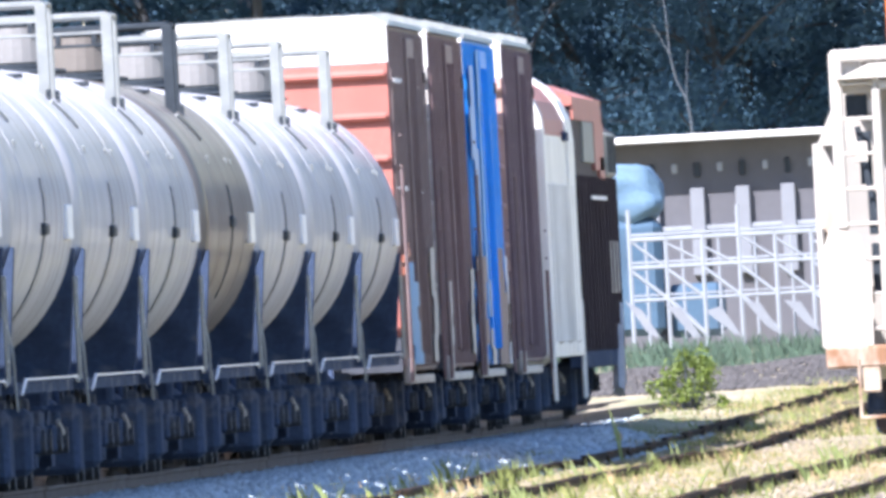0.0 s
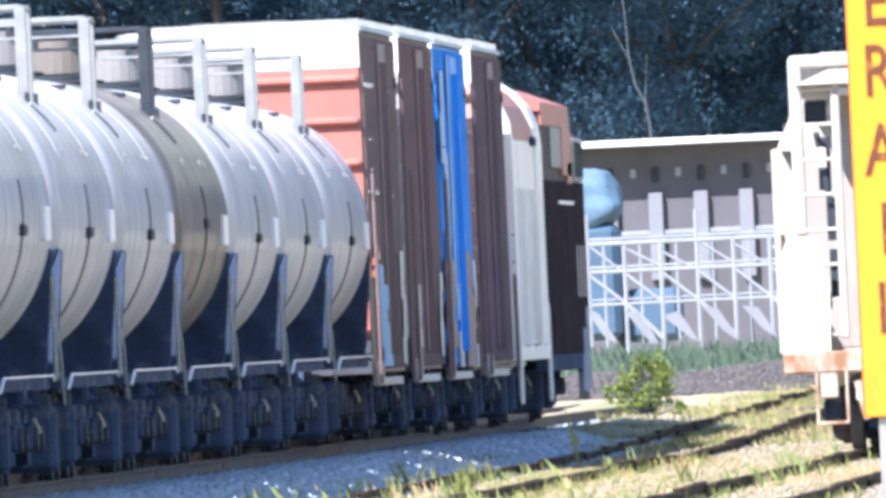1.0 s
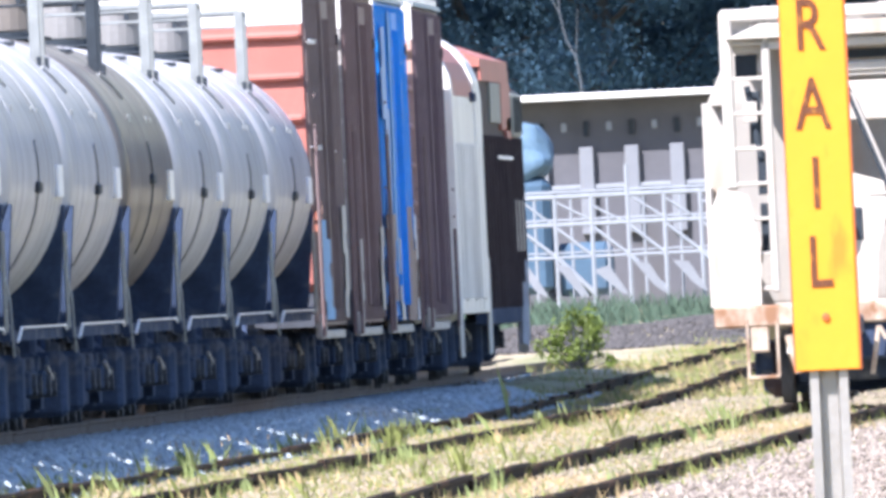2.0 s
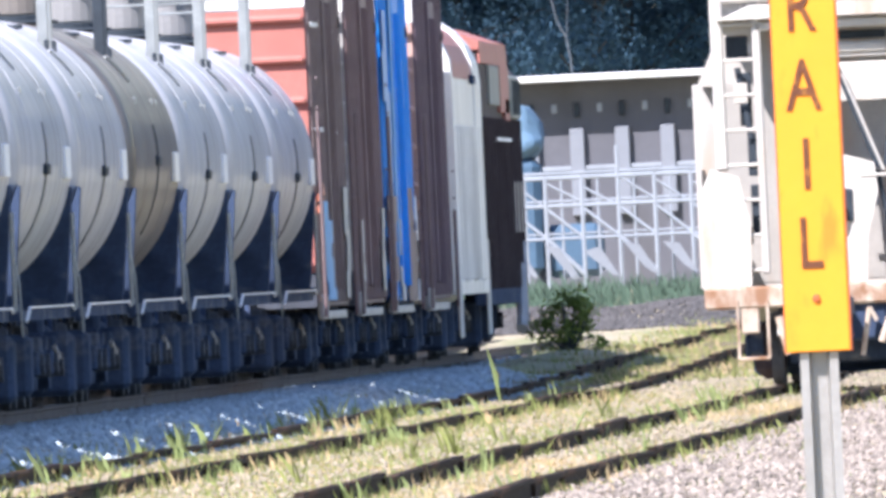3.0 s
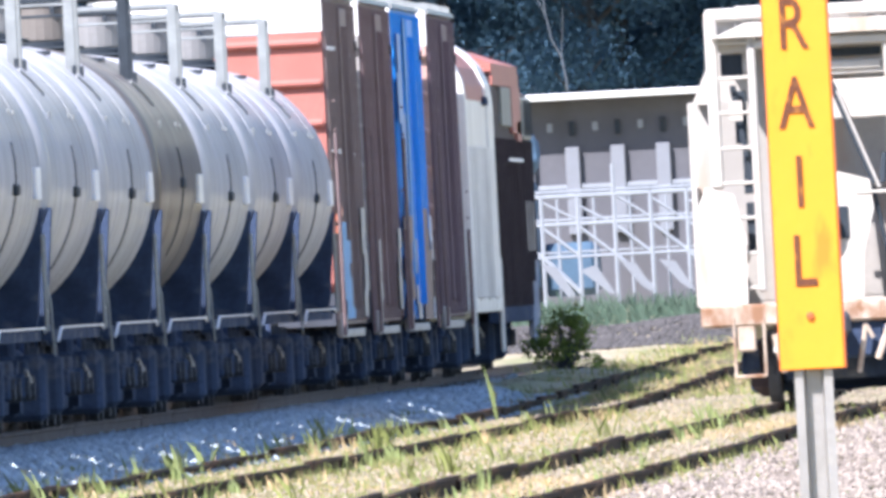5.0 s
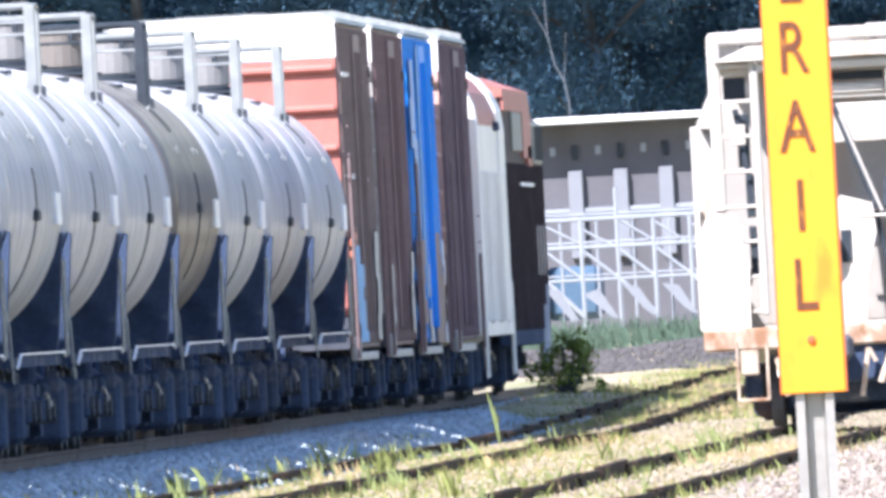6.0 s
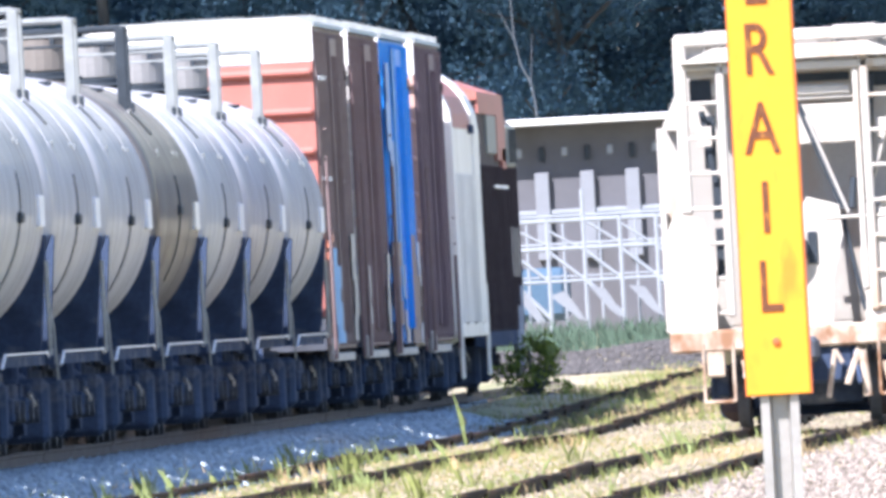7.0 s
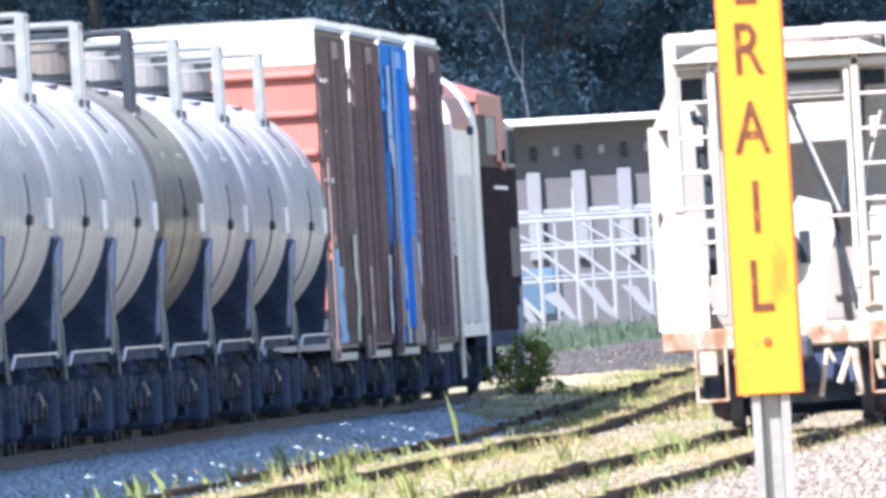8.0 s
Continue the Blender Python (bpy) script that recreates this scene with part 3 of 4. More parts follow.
def pale_hopper():
    L, z0 = 18.6, 1.0
    car = thing("covered_hopper", "pale grey hopper car with red upper flank and white rims", "hopper car", "hopper cars of the train")
    half = [(1.5, 3.72), (1.47, 4.0), (1.37, 4.25), (1.21, 4.45), (1.0, 4.6), (0.6, 4.75)]
    out = half + [(0, 4.8)] + [(-x, z) for x, z in reversed(half)]
    body = part("body", prism(bmesh.new(), [(-1.5, z0), (1.5, z0)] + out, 0.7, L - 0.7), M_PALE, car)
    for ya, yb in ((0.55, 1.6), (L - 4.2, L - 0.62)):
        bm = prism(bmesh.new(), [(-1.54, z0 - 0.1), (1.54, z0 - 0.1)] + [(x * 1.025, z + 0.04) for x, z in out], ya, yb)
        part("end_rim", bm, M_WHITE, car, "white painted end rim")
    for s in (-1, 1):
        strip = [(x + 0.006, z + 0.006) for x, z in half]
        strip = [(1.508, 3.80)] + strip[1:5] + [(x - 0.03, z - 0.03) for x, z in reversed(strip[1:5])] + [(1.48, 3.80)]
        part("upper_flank", prism(bmesh.new(), [(s * x, z) for x, z in strip], 1.6, L - 4.2), M_RED, car, "faded red upper flank")
        part("flank_hook", box(bmesh.new(), s * 1.53, L - 5.2, 3.80, 0.06, 1.6, 0.13, 0.02), M_BLACK, car)
    bm = prism(bmesh.new(), [(-1.25, 3.3), (1.25, 3.3), (1.1, 4.1), (0.7, 4.5), (-0.7, 4.5), (-1.1, 4.1)], 0.45, 0.55)
    part("end_panel", bm, M_RED, car, "faded red end panel")
    for i in range(10):
        for s in (-1, 1):
            bm = box(bmesh.new(), s * 1.52, 1.4 + i * (L - 2.8) / 9, 2.1, 0.07, 0.12, 2.1, 0.01)
            part("side_post", bm, M_PALE, body)
    bm = box(bmesh.new(), 0, L / 2, 4.83, 0.6, L - 3, 0.08, 0.02)
    part("roof_walk", bm, M_STEEL, car)
    bm = bmesh.new()
    for s in (-1, 1):
        box(bm, s * 1.46, L / 2, 0.95, 0.14, L - 1.2, 0.2, 0.01)
        for y in (0.7, L - 0.7):
            bar(bm, (s * 1.52, y, 0.3), (s * 1.52, y, 1.6), 0.03)
            bar(bm, (s * 1.52, y + 0.5, 0.3), (s * 1.52, y + 0.5, 1.6), 0.03)
            bar(bm, (s * 1.52, y, 0.3), (s * 1.52, y + 0.5, 0.3), 0.03)
    part("side_sill", bm, M_PALE, car)
    for i in range(3):
        bm = bmesh.new()
        y = 4.0 + i * 5.3
        cone(bm, (0, y, 0.35), (0, y, 1.05), 0.4, 1.6, 4)
        part("outlet_gate", bm, M_PALE, car)
    running_gear(car, L, 2.2)
    return car


def red_car():
    L, W = 25.4, 1.5
    car = thing("red_freight_car", "dark freight car with faded red roof, last in train", "freight car", "freight cars of the train")
    tail = L - 7.4
    part("body", prism(bmesh.new(), [(-W, 0.9), (W, 0.9), (W, 4.26), (-W, 4.26)], 0.6, tail), M_DARKCAR, car)
    part("tail_body", prism(bmesh.new(), [(-W, 0.9), (W, 0.9), (W, 3.95), (1.35, 4.08), (-1.35, 4.08), (-W, 3.95)], tail, L - 0.6), M_DARKCAR, car)
    part("roof", prism(bmesh.new(), [(-1.53, 4.24), (1.53, 4.24), (1.53, 4.36), (0.9, 4.60), (-0.9, 4.60), (-1.53, 4.36)], 0.55, tail + 0.05), M_RED, car, "faded red roof")
    for s in (-1, 1):
        bm = prism(bmesh.new(), [(s * (W + 0.01), 4.05), (s * (W + 0.04), 4.05), (s * (W + 0.04), 4.24), (s * (W + 0.01), 4.24)], 0.6, tail)
        box(bm, s * (W + 0.03), tail - 2.9, 3.72, 0.05, 5.6, 0.66)
        box(bm, s * (W + 0.03), tail - 1.4, 3.42, 0.05, 2.6, 0.3)
        part("red_panel", bm, M_RED, car, "faded red band and corner panel")
        part("flank_panel", box(bmesh.new(), s * (W + 0.02), (6 + tail - 5.8) / 2, 3.76, 0.05, tail - 11.8, 0.56, 0.01), M_GREENGREY, car, "grey-green flank panel")
        part("tail_cabinet", box(bmesh.new(), s * (W + 0.02), L - 3.9, 3.62, 0.10, 5.6, 0.62, 0.03), M_GREENGREY, car, "grey louvred cabinet")
        for i in range(4):
            part("louvre", box(bmesh.new(), s * (W + 0.075), L - 6.0 + i * 1.4, 3.62, 0.03, 0.3, 0.5), M_STEEL_DARK, car)
        part("tail_plate", box(bmesh.new(), s * (W + 0.02), L - 3.6, 2.05, 0.05, 4.6, 0.75, 0.02), M_GRAF_GREY, car, "pale grey plate")
    for i in range(12):
        for s in (-1, 1):
            bm = box(bmesh.new(), s * (W + 0.03), 1.2 + i * (L - 2.4) / 11, 2.1, 0.08, 0.16, 2.4, 0.01)
            part("side_post", bm, M_DARKCAR, car)
    bm = bmesh.new()
    for s in (-1, 1):
        box(bm, s * (W + 0.075), 12.5, 3.0, 0.02, 9.0, 0.05)
    part("flank_line", bm, M_SILL, car, "thin white flank line")
    for s in (-1, 1):
        for ya, yb, za, zb, r in ((4.8, 2.8, 0.3, 1.5, 0.09), (4.0, 2.0, 0.3, 1.5, 0.07), (0.7, 0.7, 0.4, 2.2, 0.03), (1.2, 1.2, 0.4, 2.2, 0.03)):
            part("step_brace", bar(bmesh.new(), (s * 1.53, L - ya, za), (s * 1.53, L - yb, zb), r), M_GRAF_GREY, car)
    bm = bmesh.new()
    for s in (-1, 1):
        box(bm, s * 1.42, L / 2, 0.82, 0.2, L - 1.4, 0.3, 0.02)
    part("side_sill", bm, M_BLACK, car)
    running_gear(car, L, 2.4)
    return car


TRAIN = []


def make_train():
    y = 541.3
    base = tank_car()
    tan = tank_car(True)
    for k in range(11):
        yy = y - 1.2 - 18.85 * (k + 1)
        if k == 3:
            ob = tan
        elif k == 0:
            ob = base
        else:
            ob = copy_thing(base, pose(0, 0, 0))
        TRAIN.append((ob, yy, 0.0))
    cars = [boxcar(M_BROWN, M_RED, "faded red ribbed steel end", "brown boxcar with red ribbed end and white upper end", [(4.4, 1.5, 4.6, 1.15, M_GRAF_BLUE), (13.6, 1.6, 1.9, 1.3, M_GRAF_GREY), (1.9, 2.15, 2.4, 0.36, M_ORANGE), (2.4, 4.25, 3.4, 0.05, M_SILL), (2.4, 2.98, 3.4, 0.05, M_SILL), (9.2, 4.2, 2.6, 0.05, M_SILL), (9.2, 2.96, 2.6, 0.05, M_SILL)]),
            boxcar(M_BROWN2, M_GRAF_GREY, "grey ribbed end", "oxide brown boxcar with sprayed grey patches", [(3.0, 1.4, 1.6, 0.9, M_GRAF_GREY), (9.0, 3.9, 0.8, 0.5, M_SILL), (13.5, 1.5, 1.4, 1.0, M_GRAF_GREY)]),
            boxcar(M_BLUE, M_BROWN2, "oxide brown ribbed end", "bright blue boxcar with faded streaks in the train", [(2.2, 3.2, 2.2, 2.6, M_PALE_BLUE), (4.9, 3.1, 1.3, 3.2, M_GRAF_BLUE), (7.4, 3.0, 0.9, 2.9, M_PALE_BLUE), (10.4, 2.7, 0.7, 2.4, M_GRAF_BLUE), (2.6, 1.5, 4.6, 1.3, M_BROWN2), (7.0, 1.35, 1.8, 1.0, M_GRAF_GREY), (11.8, 1.55, 6.8, 1.4, M_BROWN2), (15.0, 1.5, 0.7, 1.3, M_SILL)]),
            boxcar(M_PURPLE, M_PINK, "faded pink ribbed end", "dark maroon boxcar in the rolling train", [])]
    # cars shifted up to a hand's width to fit the camera's view, so that some ends show
    for k, (c, dx) in enumerate(zip(cars, (-0.03, 0.03, 0.05, 0.15))):
        TRAIN.append((c, y + 15.9 * k, dx))
    y += 15.9 * 4
    TRAIN.append((pale_hopper(), y, 0.15))
    TRAIN.append((red_car(), y + 18.6, 0.13))


# ---- the parked hopper ----
def parked_hopper(cx, y0, rail):
    car = thing("covered_hopper", "sunlit off-white covered hopper car parked on the siding", "hopper car", "", (cx, y0, rail))
    L, W = 17.5, 1.58
    flank = [(-1.25, 4.28), (-W, 3.55), (-W, 1.15), (W, 1.15), (W, 3.55), (1.25, 4.28)]
    # body shell starts behind the slope sheet
    body = part("body", prism(bmesh.new(), [(x, z) for x, z in flank], 2.1, L - 2.1), M_HOPPER, car)
    bm = bmesh.new()
    a = [bm.verts.new(p) for p in ((-1.38, 1.80, 3.55), (1.38, 1.80, 3.55), (1.38, 2.09, 1.2), (-1.38, 2.09, 1.2))]
    b = [bm.verts.new((v.co.x, v.co.y + 0.06, v.co.z)) for v in a]
    bm.faces.new(a), bm.faces.new(list(reversed(b)))
    for i in range(4):
        bm.faces.new((a[i], a[(i + 1) % 4], b[(i + 1) % 4], b[i]))
    bmesh.ops.recalc_face_normals(bm, faces=bm.faces)
    part("slope_sheet", bm, M_HOPPER, car)
    bm = prism(bmesh.new(), [(-1.25, 4.28), (-W + 0.05, 3.52), (W - 0.05, 3.52), (1.25, 4.28)], 1.84, 2.1)
    part("upper_end", bm, M_HOPPER, car)
    for s in (-1, 1):
        bm = bmesh.new()
        prism(bm, [(s * (W - 0.03), 1.15), (s * W, 1.15), (s * W, 2.55), (s * (W - 0.03), 2.55)], 0.25, 2.1)
        part("side_panel", bm, M_HOPPER, car)
        # wide shield plate at the corner
        bm = bmesh.new()
        out = [(s * 1.58, 1.1), (s * 1.02, 1.1), (s * 1.00, 1.9), (s * 1.12, 2.45), (s * 1.45, 2.55), (s * 1.56, 2.3)]
        prism(bm, out, 0.18, 0.22)
        part("corner_shield", bm, M_HOPPER_WHITE, car, "white sunlit corner shield plate")
        # corner posts
        bm = bmesh.new()
        box(bm, s * 1.30, 0.28, 3.56, 0.15, 0.12, 2.08, 0.03)
        part("corner_post", bm, M_HOPPER_WHITE, car)
        bm = bmesh.new()
        box(bm, s * 0.84, 0.28, 2.85, 0.10, 0.10, 3.1, 0.02)
        part("ladder_post", bm, M_HOPPER, car)
        for i in range(8):
            bm = bar(bmesh.new(), (s * 1.30, 0.25, 1.35 + i * 0.41), (s * 0.84, 0.25, 1.35 + i * 0.41), 0.022)
            part("ladder_rung", bm, M_HOPPER_WHITE, car)
        bm = bmesh.new()
        if s < 0:
            prism(bm, [(-0.06, 1.15), (0.33, 1.15), (0.36, 1.7), (0.50, 2.2), (0.47, 2.55), (0.10, 2.66), (-0.06, 2.4)], 0.30, 0.34)
        else:
            prism(bm, [(0.72, 1.15), (1.0, 1.15), (1.3, 2.0), (1.2, 2.6), (0.98, 2.62), (0.84, 2.1), (0.74, 1.6)], 0.30, 0.34)
        part("gusset_plate", bm, M_HOPPER_WHITE, car)
        bm = bmesh.new()
        bar(bm, (s * 1.2, 0.1, 0.32), (s * 1.2, 0.1, 1.0), 0.02)
        bar(bm, (s * 0.85, 0.1, 0.32), (s * 0.85, 0.1, 1.0), 0.02)
        bar(bm, (s * 0.85, 0.1, 0.32), (s * 1.2, 0.1, 0.32), 0.02)
        part("step_stirrup", bm, M_HOPPER_SILL, car)
        part("step_plate", box(bmesh.new(), s * 1.06, 0.14, 0.78, 0.22, 0.04, 0.34, 0.02), M_HOPPER_SILL, car, "rust-stained step plate")
        # added black block, sized to the dark wheel in the camera's view
        part("journal_box", box(bmesh.new(), s * 0.86, 0.98, 0.40, 0.36, 0.3, 0.66, 0.12), M_DARKCAR, car, "black block in place of the near wheel")
    for x, w in ((-0.42, 0.07), (0.74, 0.07)):
        part("end_post", box(bmesh.new(), x, 0.32, 2.9, w, 0.1, 2.7, 0.015), M_HOPPER_WHITE, car)
    for x0, z0, x1, z1, r in ((0.05, 3.75, 0.52, 2.50, 0.035), (0.90, 4.05, 0.80, 2.55, 0.06), (0.66, 2.85, 0.62, 2.50, 0.04), (-1.08, 3.72, -0.90, 2.6, 0.04), (0.50, 2.45, 0.72, 1.30, 0.03), (-0.1, 3.5, -0.40, 1.9, 0.035)):
        part("diagonal_brace", bar(bmesh.new(), (x0, 0.45, z0), (x1, 0.38, z1), r, 8), M_STEEL_DARK, car, "dark steel brace")
    for x0, x1 in ((0.14, 0.58), (1.12, 0.78)):
        part("diagonal_brace", bar(bmesh.new(), (x0, 0.40, 3.6), (x1, 0.34, 2.45), 0.02, 8), M_HOPPER, car)
    part("hand_grab", bar(bmesh.new(), (0.30, 0.3, 2.40), (1.0, 0.3, 2.40), 0.02), M_HOPPER_WHITE, car)
    # dark plate laid on the gusset for the darkness of its hole
    part("lever_hole", box(bmesh.new(), 0.14, 0.285, 2.06, 0.12, 0.02, 0.38, 0.008), M_STEEL_DARK, car, "dark plate in place of an oval opening")
    for p, q, r in (((0.24, 0.02, 0.30), (0.34, 0.02, 0.86), 0.03), ((0.34, 0.02, 0.86), (0.42, 0.02, 0.70), 0.025), ((0.66, 0.0, 0.84), (0.70, 0.0, 0.30), 0.05), ((-0.72, 0.0, 0.80), (-0.62, 0.0, 0.35), 0.05), ((0.92, 0.0, 0.70), (0.96, 0.0, 0.48), 0.04)):
        part("brake_lever", bar(bmesh.new(), p, q, r, 8), M_HOPPER_SILL, car, "rust-stained brake lever")
    # draft box also closes the camera's view of lit ground below
    part("draft_box", box(bmesh.new(), 0, 0.55, 0.72, 1.1, 0.7, 0.5, 0.04), M_BLACK, car)
    for x in (-0.62, 0.62):
        part("cut_lever", bar(bmesh.new(), (x, 0.05, 0.85), (x * 0.75, 0.0, 0.45), 0.04), M_HOPPER_SILL, car)
    # added dark screen, closes the lit gap under the car
    part("wheel_guard", box(bmesh.new(), 0, 0.95, 0.55, 1.3, 0.08, 0.62, 0.03), M_BLACK, car)
    bm = bmesh.new()
    box(bm, 0.25, 0.28, 4.19, 2.2, 0.10, 0.11, 0.02)
    box(bm, 0, 0.28, 4.55, 2.72, 0.10, 0.15, 0.03)
    box(bm, 0.40, 0.50, 3.50, 0.72, 0.06, 0.46, 0.02)
    part("cross_beam", bm, M_HOPPER_WHITE, car)
    bm = bmesh.new()
    box(bm, 0, 0.5, 1.03, 3.16, 0.8, 0.26, 0.03)
    part("end_sill", bm, M_HOPPER_SILL, car, "rust-stained end sill")
    bm = prism(bmesh.new(), [(-1.3, 4.28), (1.3, 4.28), (0.9, 4.45), (-0.9, 4.45)], 0.12, L - 0.5)
    part("roof", bm, M_HOPPER_WHITE, car)
    for i in range(4):
        part("roof_hatch", box(bmesh.new(), 0, 2.0 + i * 4.0, 4.50, 0.7, 2.6, 0.14, 0.04), M_HOPPER_WHITE, car)
    for k, (x, z, w, hh, m) in enumerate(((-1.02, 4.32, 0.42, 0.42, M_HOPPER_WHITE), (0.36, 4.35, 0.64, 0.22, M_HOPPER), (0.98, 4.34, 0.40, 0.26, M_HOPPER), (0.36, 3.90, 0.62, 0.10, M_HOPPER_WHITE), (-0.90, 3.95, 0.10, 0.16, M_HOPPER_WHITE), (0.82, 4.0, 0.08, 0.18, M_HOPPER_WHITE))):
        part("end_plate", box(bmesh.new(), x, 0.42 + 0.02 * k, z, w, 0.03, hh, 0.01), m, car)
    # dark plates put where gaps behind ladder and beams lie in shade
    for k, (x, z, w, hh) in enumerate(((-1.08, 3.94, 0.26, 0.30), (0.36, 4.05, 0.62, 0.10), (1.02, 4.0, 0.34, 0.18), (-1.00, 3.35, 0.14, 0.62), (-0.93, 2.7, 0.14, 0.5), (-0.93, 2.05, 0.12, 0.6))):
        part("open_slot", box(bmesh.new(), x, 0.55 + 0.02 * k, z, w, 0.05, hh, 0.01), M_STEEL_DARK, car, "dark plate in place of a shaded gap")
    # white plate added as the bright glint on the wheel
    part("hose_bracket", box(bmesh.new(), -0.68, 0.05, 0.68, 0.13, 0.06, 0.22, 0.02), M_WHITE, car, "small white plate painted for the wheel's glint")
    for k, (x, z, w, hh) in enumerate(((-1.05, 3.42, 0.16, 0.24), (1.02, 3.42, 0.16, 0.24), (-1.02, 1.75, 0.08, 0.2), (0.05, 3.30, 1.0, 0.06), (0.1, 3.88, 1.5, 0.18))):
        part("placard_plate", box(bmesh.new(), x, 0.4 + 0.03 * k, z, w, 0.03, hh, 0.008), M_HOPPER_WHITE if k < 3 else M_HOPPER, car)
    bm = bmesh.new()
    for s in (-1, 1):
        bar(bm, (s * 0.5, 0.35, 4.25), (s * 0.5, 0.35, 4.62), 0.025)
        bar(bm, (s * 1.0, 0.35, 4.25), (s * 1.0, 0.35, 4.62), 0.025)
        bar(bm, (s * 0.5, 0.35, 4.62), (s * 1.0, 0.35, 4.62), 0.025)
        box(bm, s * 0.75, L / 2, 4.52, 0.4, L - 1.2, 0.04)
    part("running_board", bm, M_HOPPER_WHITE, car)
    bm = bmesh.new()
    rings(bm, [(0.12, 0.26), (0.14, 0.29), (0.17, 0.29), (0.19, 0.26)], 20, "y", -0.2, 2.05)
    part("brake_wheel", bm, M_STEEL_DARK, car)
    for i in range(9):
        for s in (-1, 1):
            bm = box(bmesh.new(), s * (W + 0.03), 2.3 + i * (L - 4.6) / 8, 2.35, 0.08, 0.14, 2.4, 0.01)
            part("side_post", bm, M_HOPPER, body)
    for i in range(3):
        bm = cone(bmesh.new(), (0, 4.4 + i * 4.3, 0.35), (0, 4.4 + i * 4.3, 1.2), 0.4, 1.7, 4)
        part("outlet_gate", bm, M_HOPPER, car)
    running_gear(car, L, 2.0)
    return car


# ---- the derail sign ----
def derail_sign(y):
    x0, x1, zb = -1.712, -1.562, 1.462
    cx, ztop = (x0 + x1) / 2, zb + 1.34
    sign = thing("derail_sign", "tall orange-yellow sign plate with brown letters on a post", "sign", "", (cx, y, 0))
    bm = box(bmesh.new(), 0, 0, (zb + ztop) / 2, x1 - x0, 0.012, ztop - zb, 0.003)
    plate = part("sign_plate", bm, M_YELLOW, sign)
    bm = bmesh.new()
    for s in (-1, 1):
        box(bm, s * (x1 - x0) / 2, 0.012, (zb + ztop) / 2, 0.008, 0.03, ztop - zb)
    part("plate_edge", bm, M_SIGNEDGE, plate, "rusty orange folded edge")
    for i, ch in enumerate("LIARED"):
        cu = bpy.data.curves.new("letter", "FONT")
        cu.body, cu.size, cu.align_x, cu.align_y = ch, 0.170, "CENTER", "CENTER"
        cu.extrude, cu.offset = 0.001, 0.0008
        tmp = bpy.data.objects.new("letter", cu)
        scene.collection.objects.link(tmp)
        me = bpy.data.meshes.new_from_object(tmp.evaluated_get(bpy.context.evaluated_depsgraph_get()))
        bpy.data.objects.remove(tmp)
        me.materials.append(M_LETTER)
        ob = new("letter", me)
        ob.parent = plate
        ob.rotation_euler = (math.pi / 2, 0, 0)
        ob.scale = (0.72, 1.02, 1)
        ob.location = (-0.008, -0.009, zb + 0.249 + 0.1855 * i - (0.02 if i > 3 else 0) - (0.02 if i > 4 else 0))
    for z in (zb + 0.125, ztop - 0.07):
        bm = rings(bmesh.new(), [(-0.014, 0.004), (-0.013, 0.009), (-0.006, 0.010)], 10, "y", 0.0, z)
        part("bolt", bm, M_SIGNEDGE, plate, "rusty bolt head")
    # U-channel post
    bm = prism_z(bmesh.new(), [(-0.045, 0.012), (-0.024, 0.012), (-0.018, 0.045), (0.018, 0.045), (0.024, 0.012), (0.045, 0.012), (0.045, 0.016), (0.027, 0.016), (0.021, 0.049), (-0.021, 0.049), (-0.027, 0.016), (-0.045, 0.016)], -0.3, ztop - 0.02)
    part("post", bm, M_GALV, sign, "galvanised U-channel post").location = (0.0, 0, 0)


def prism_z(bm, outline, z0, z1):
    a = [bm.verts.new((x, y, z0)) for x, y in outline]
    b = [bm.verts.new((x, y, z1)) for x, y in outline]
    n = len(outline)
    bm.faces.new(a)
    bm.faces.new(list(reversed(b)))
    for i in range(n):
        bm.faces.new((a[i], b[i], b[(i + 1) % n], a[(i + 1) % n]))
    bmesh.ops.recalc_face_normals(bm, faces=bm.faces)
    return bm


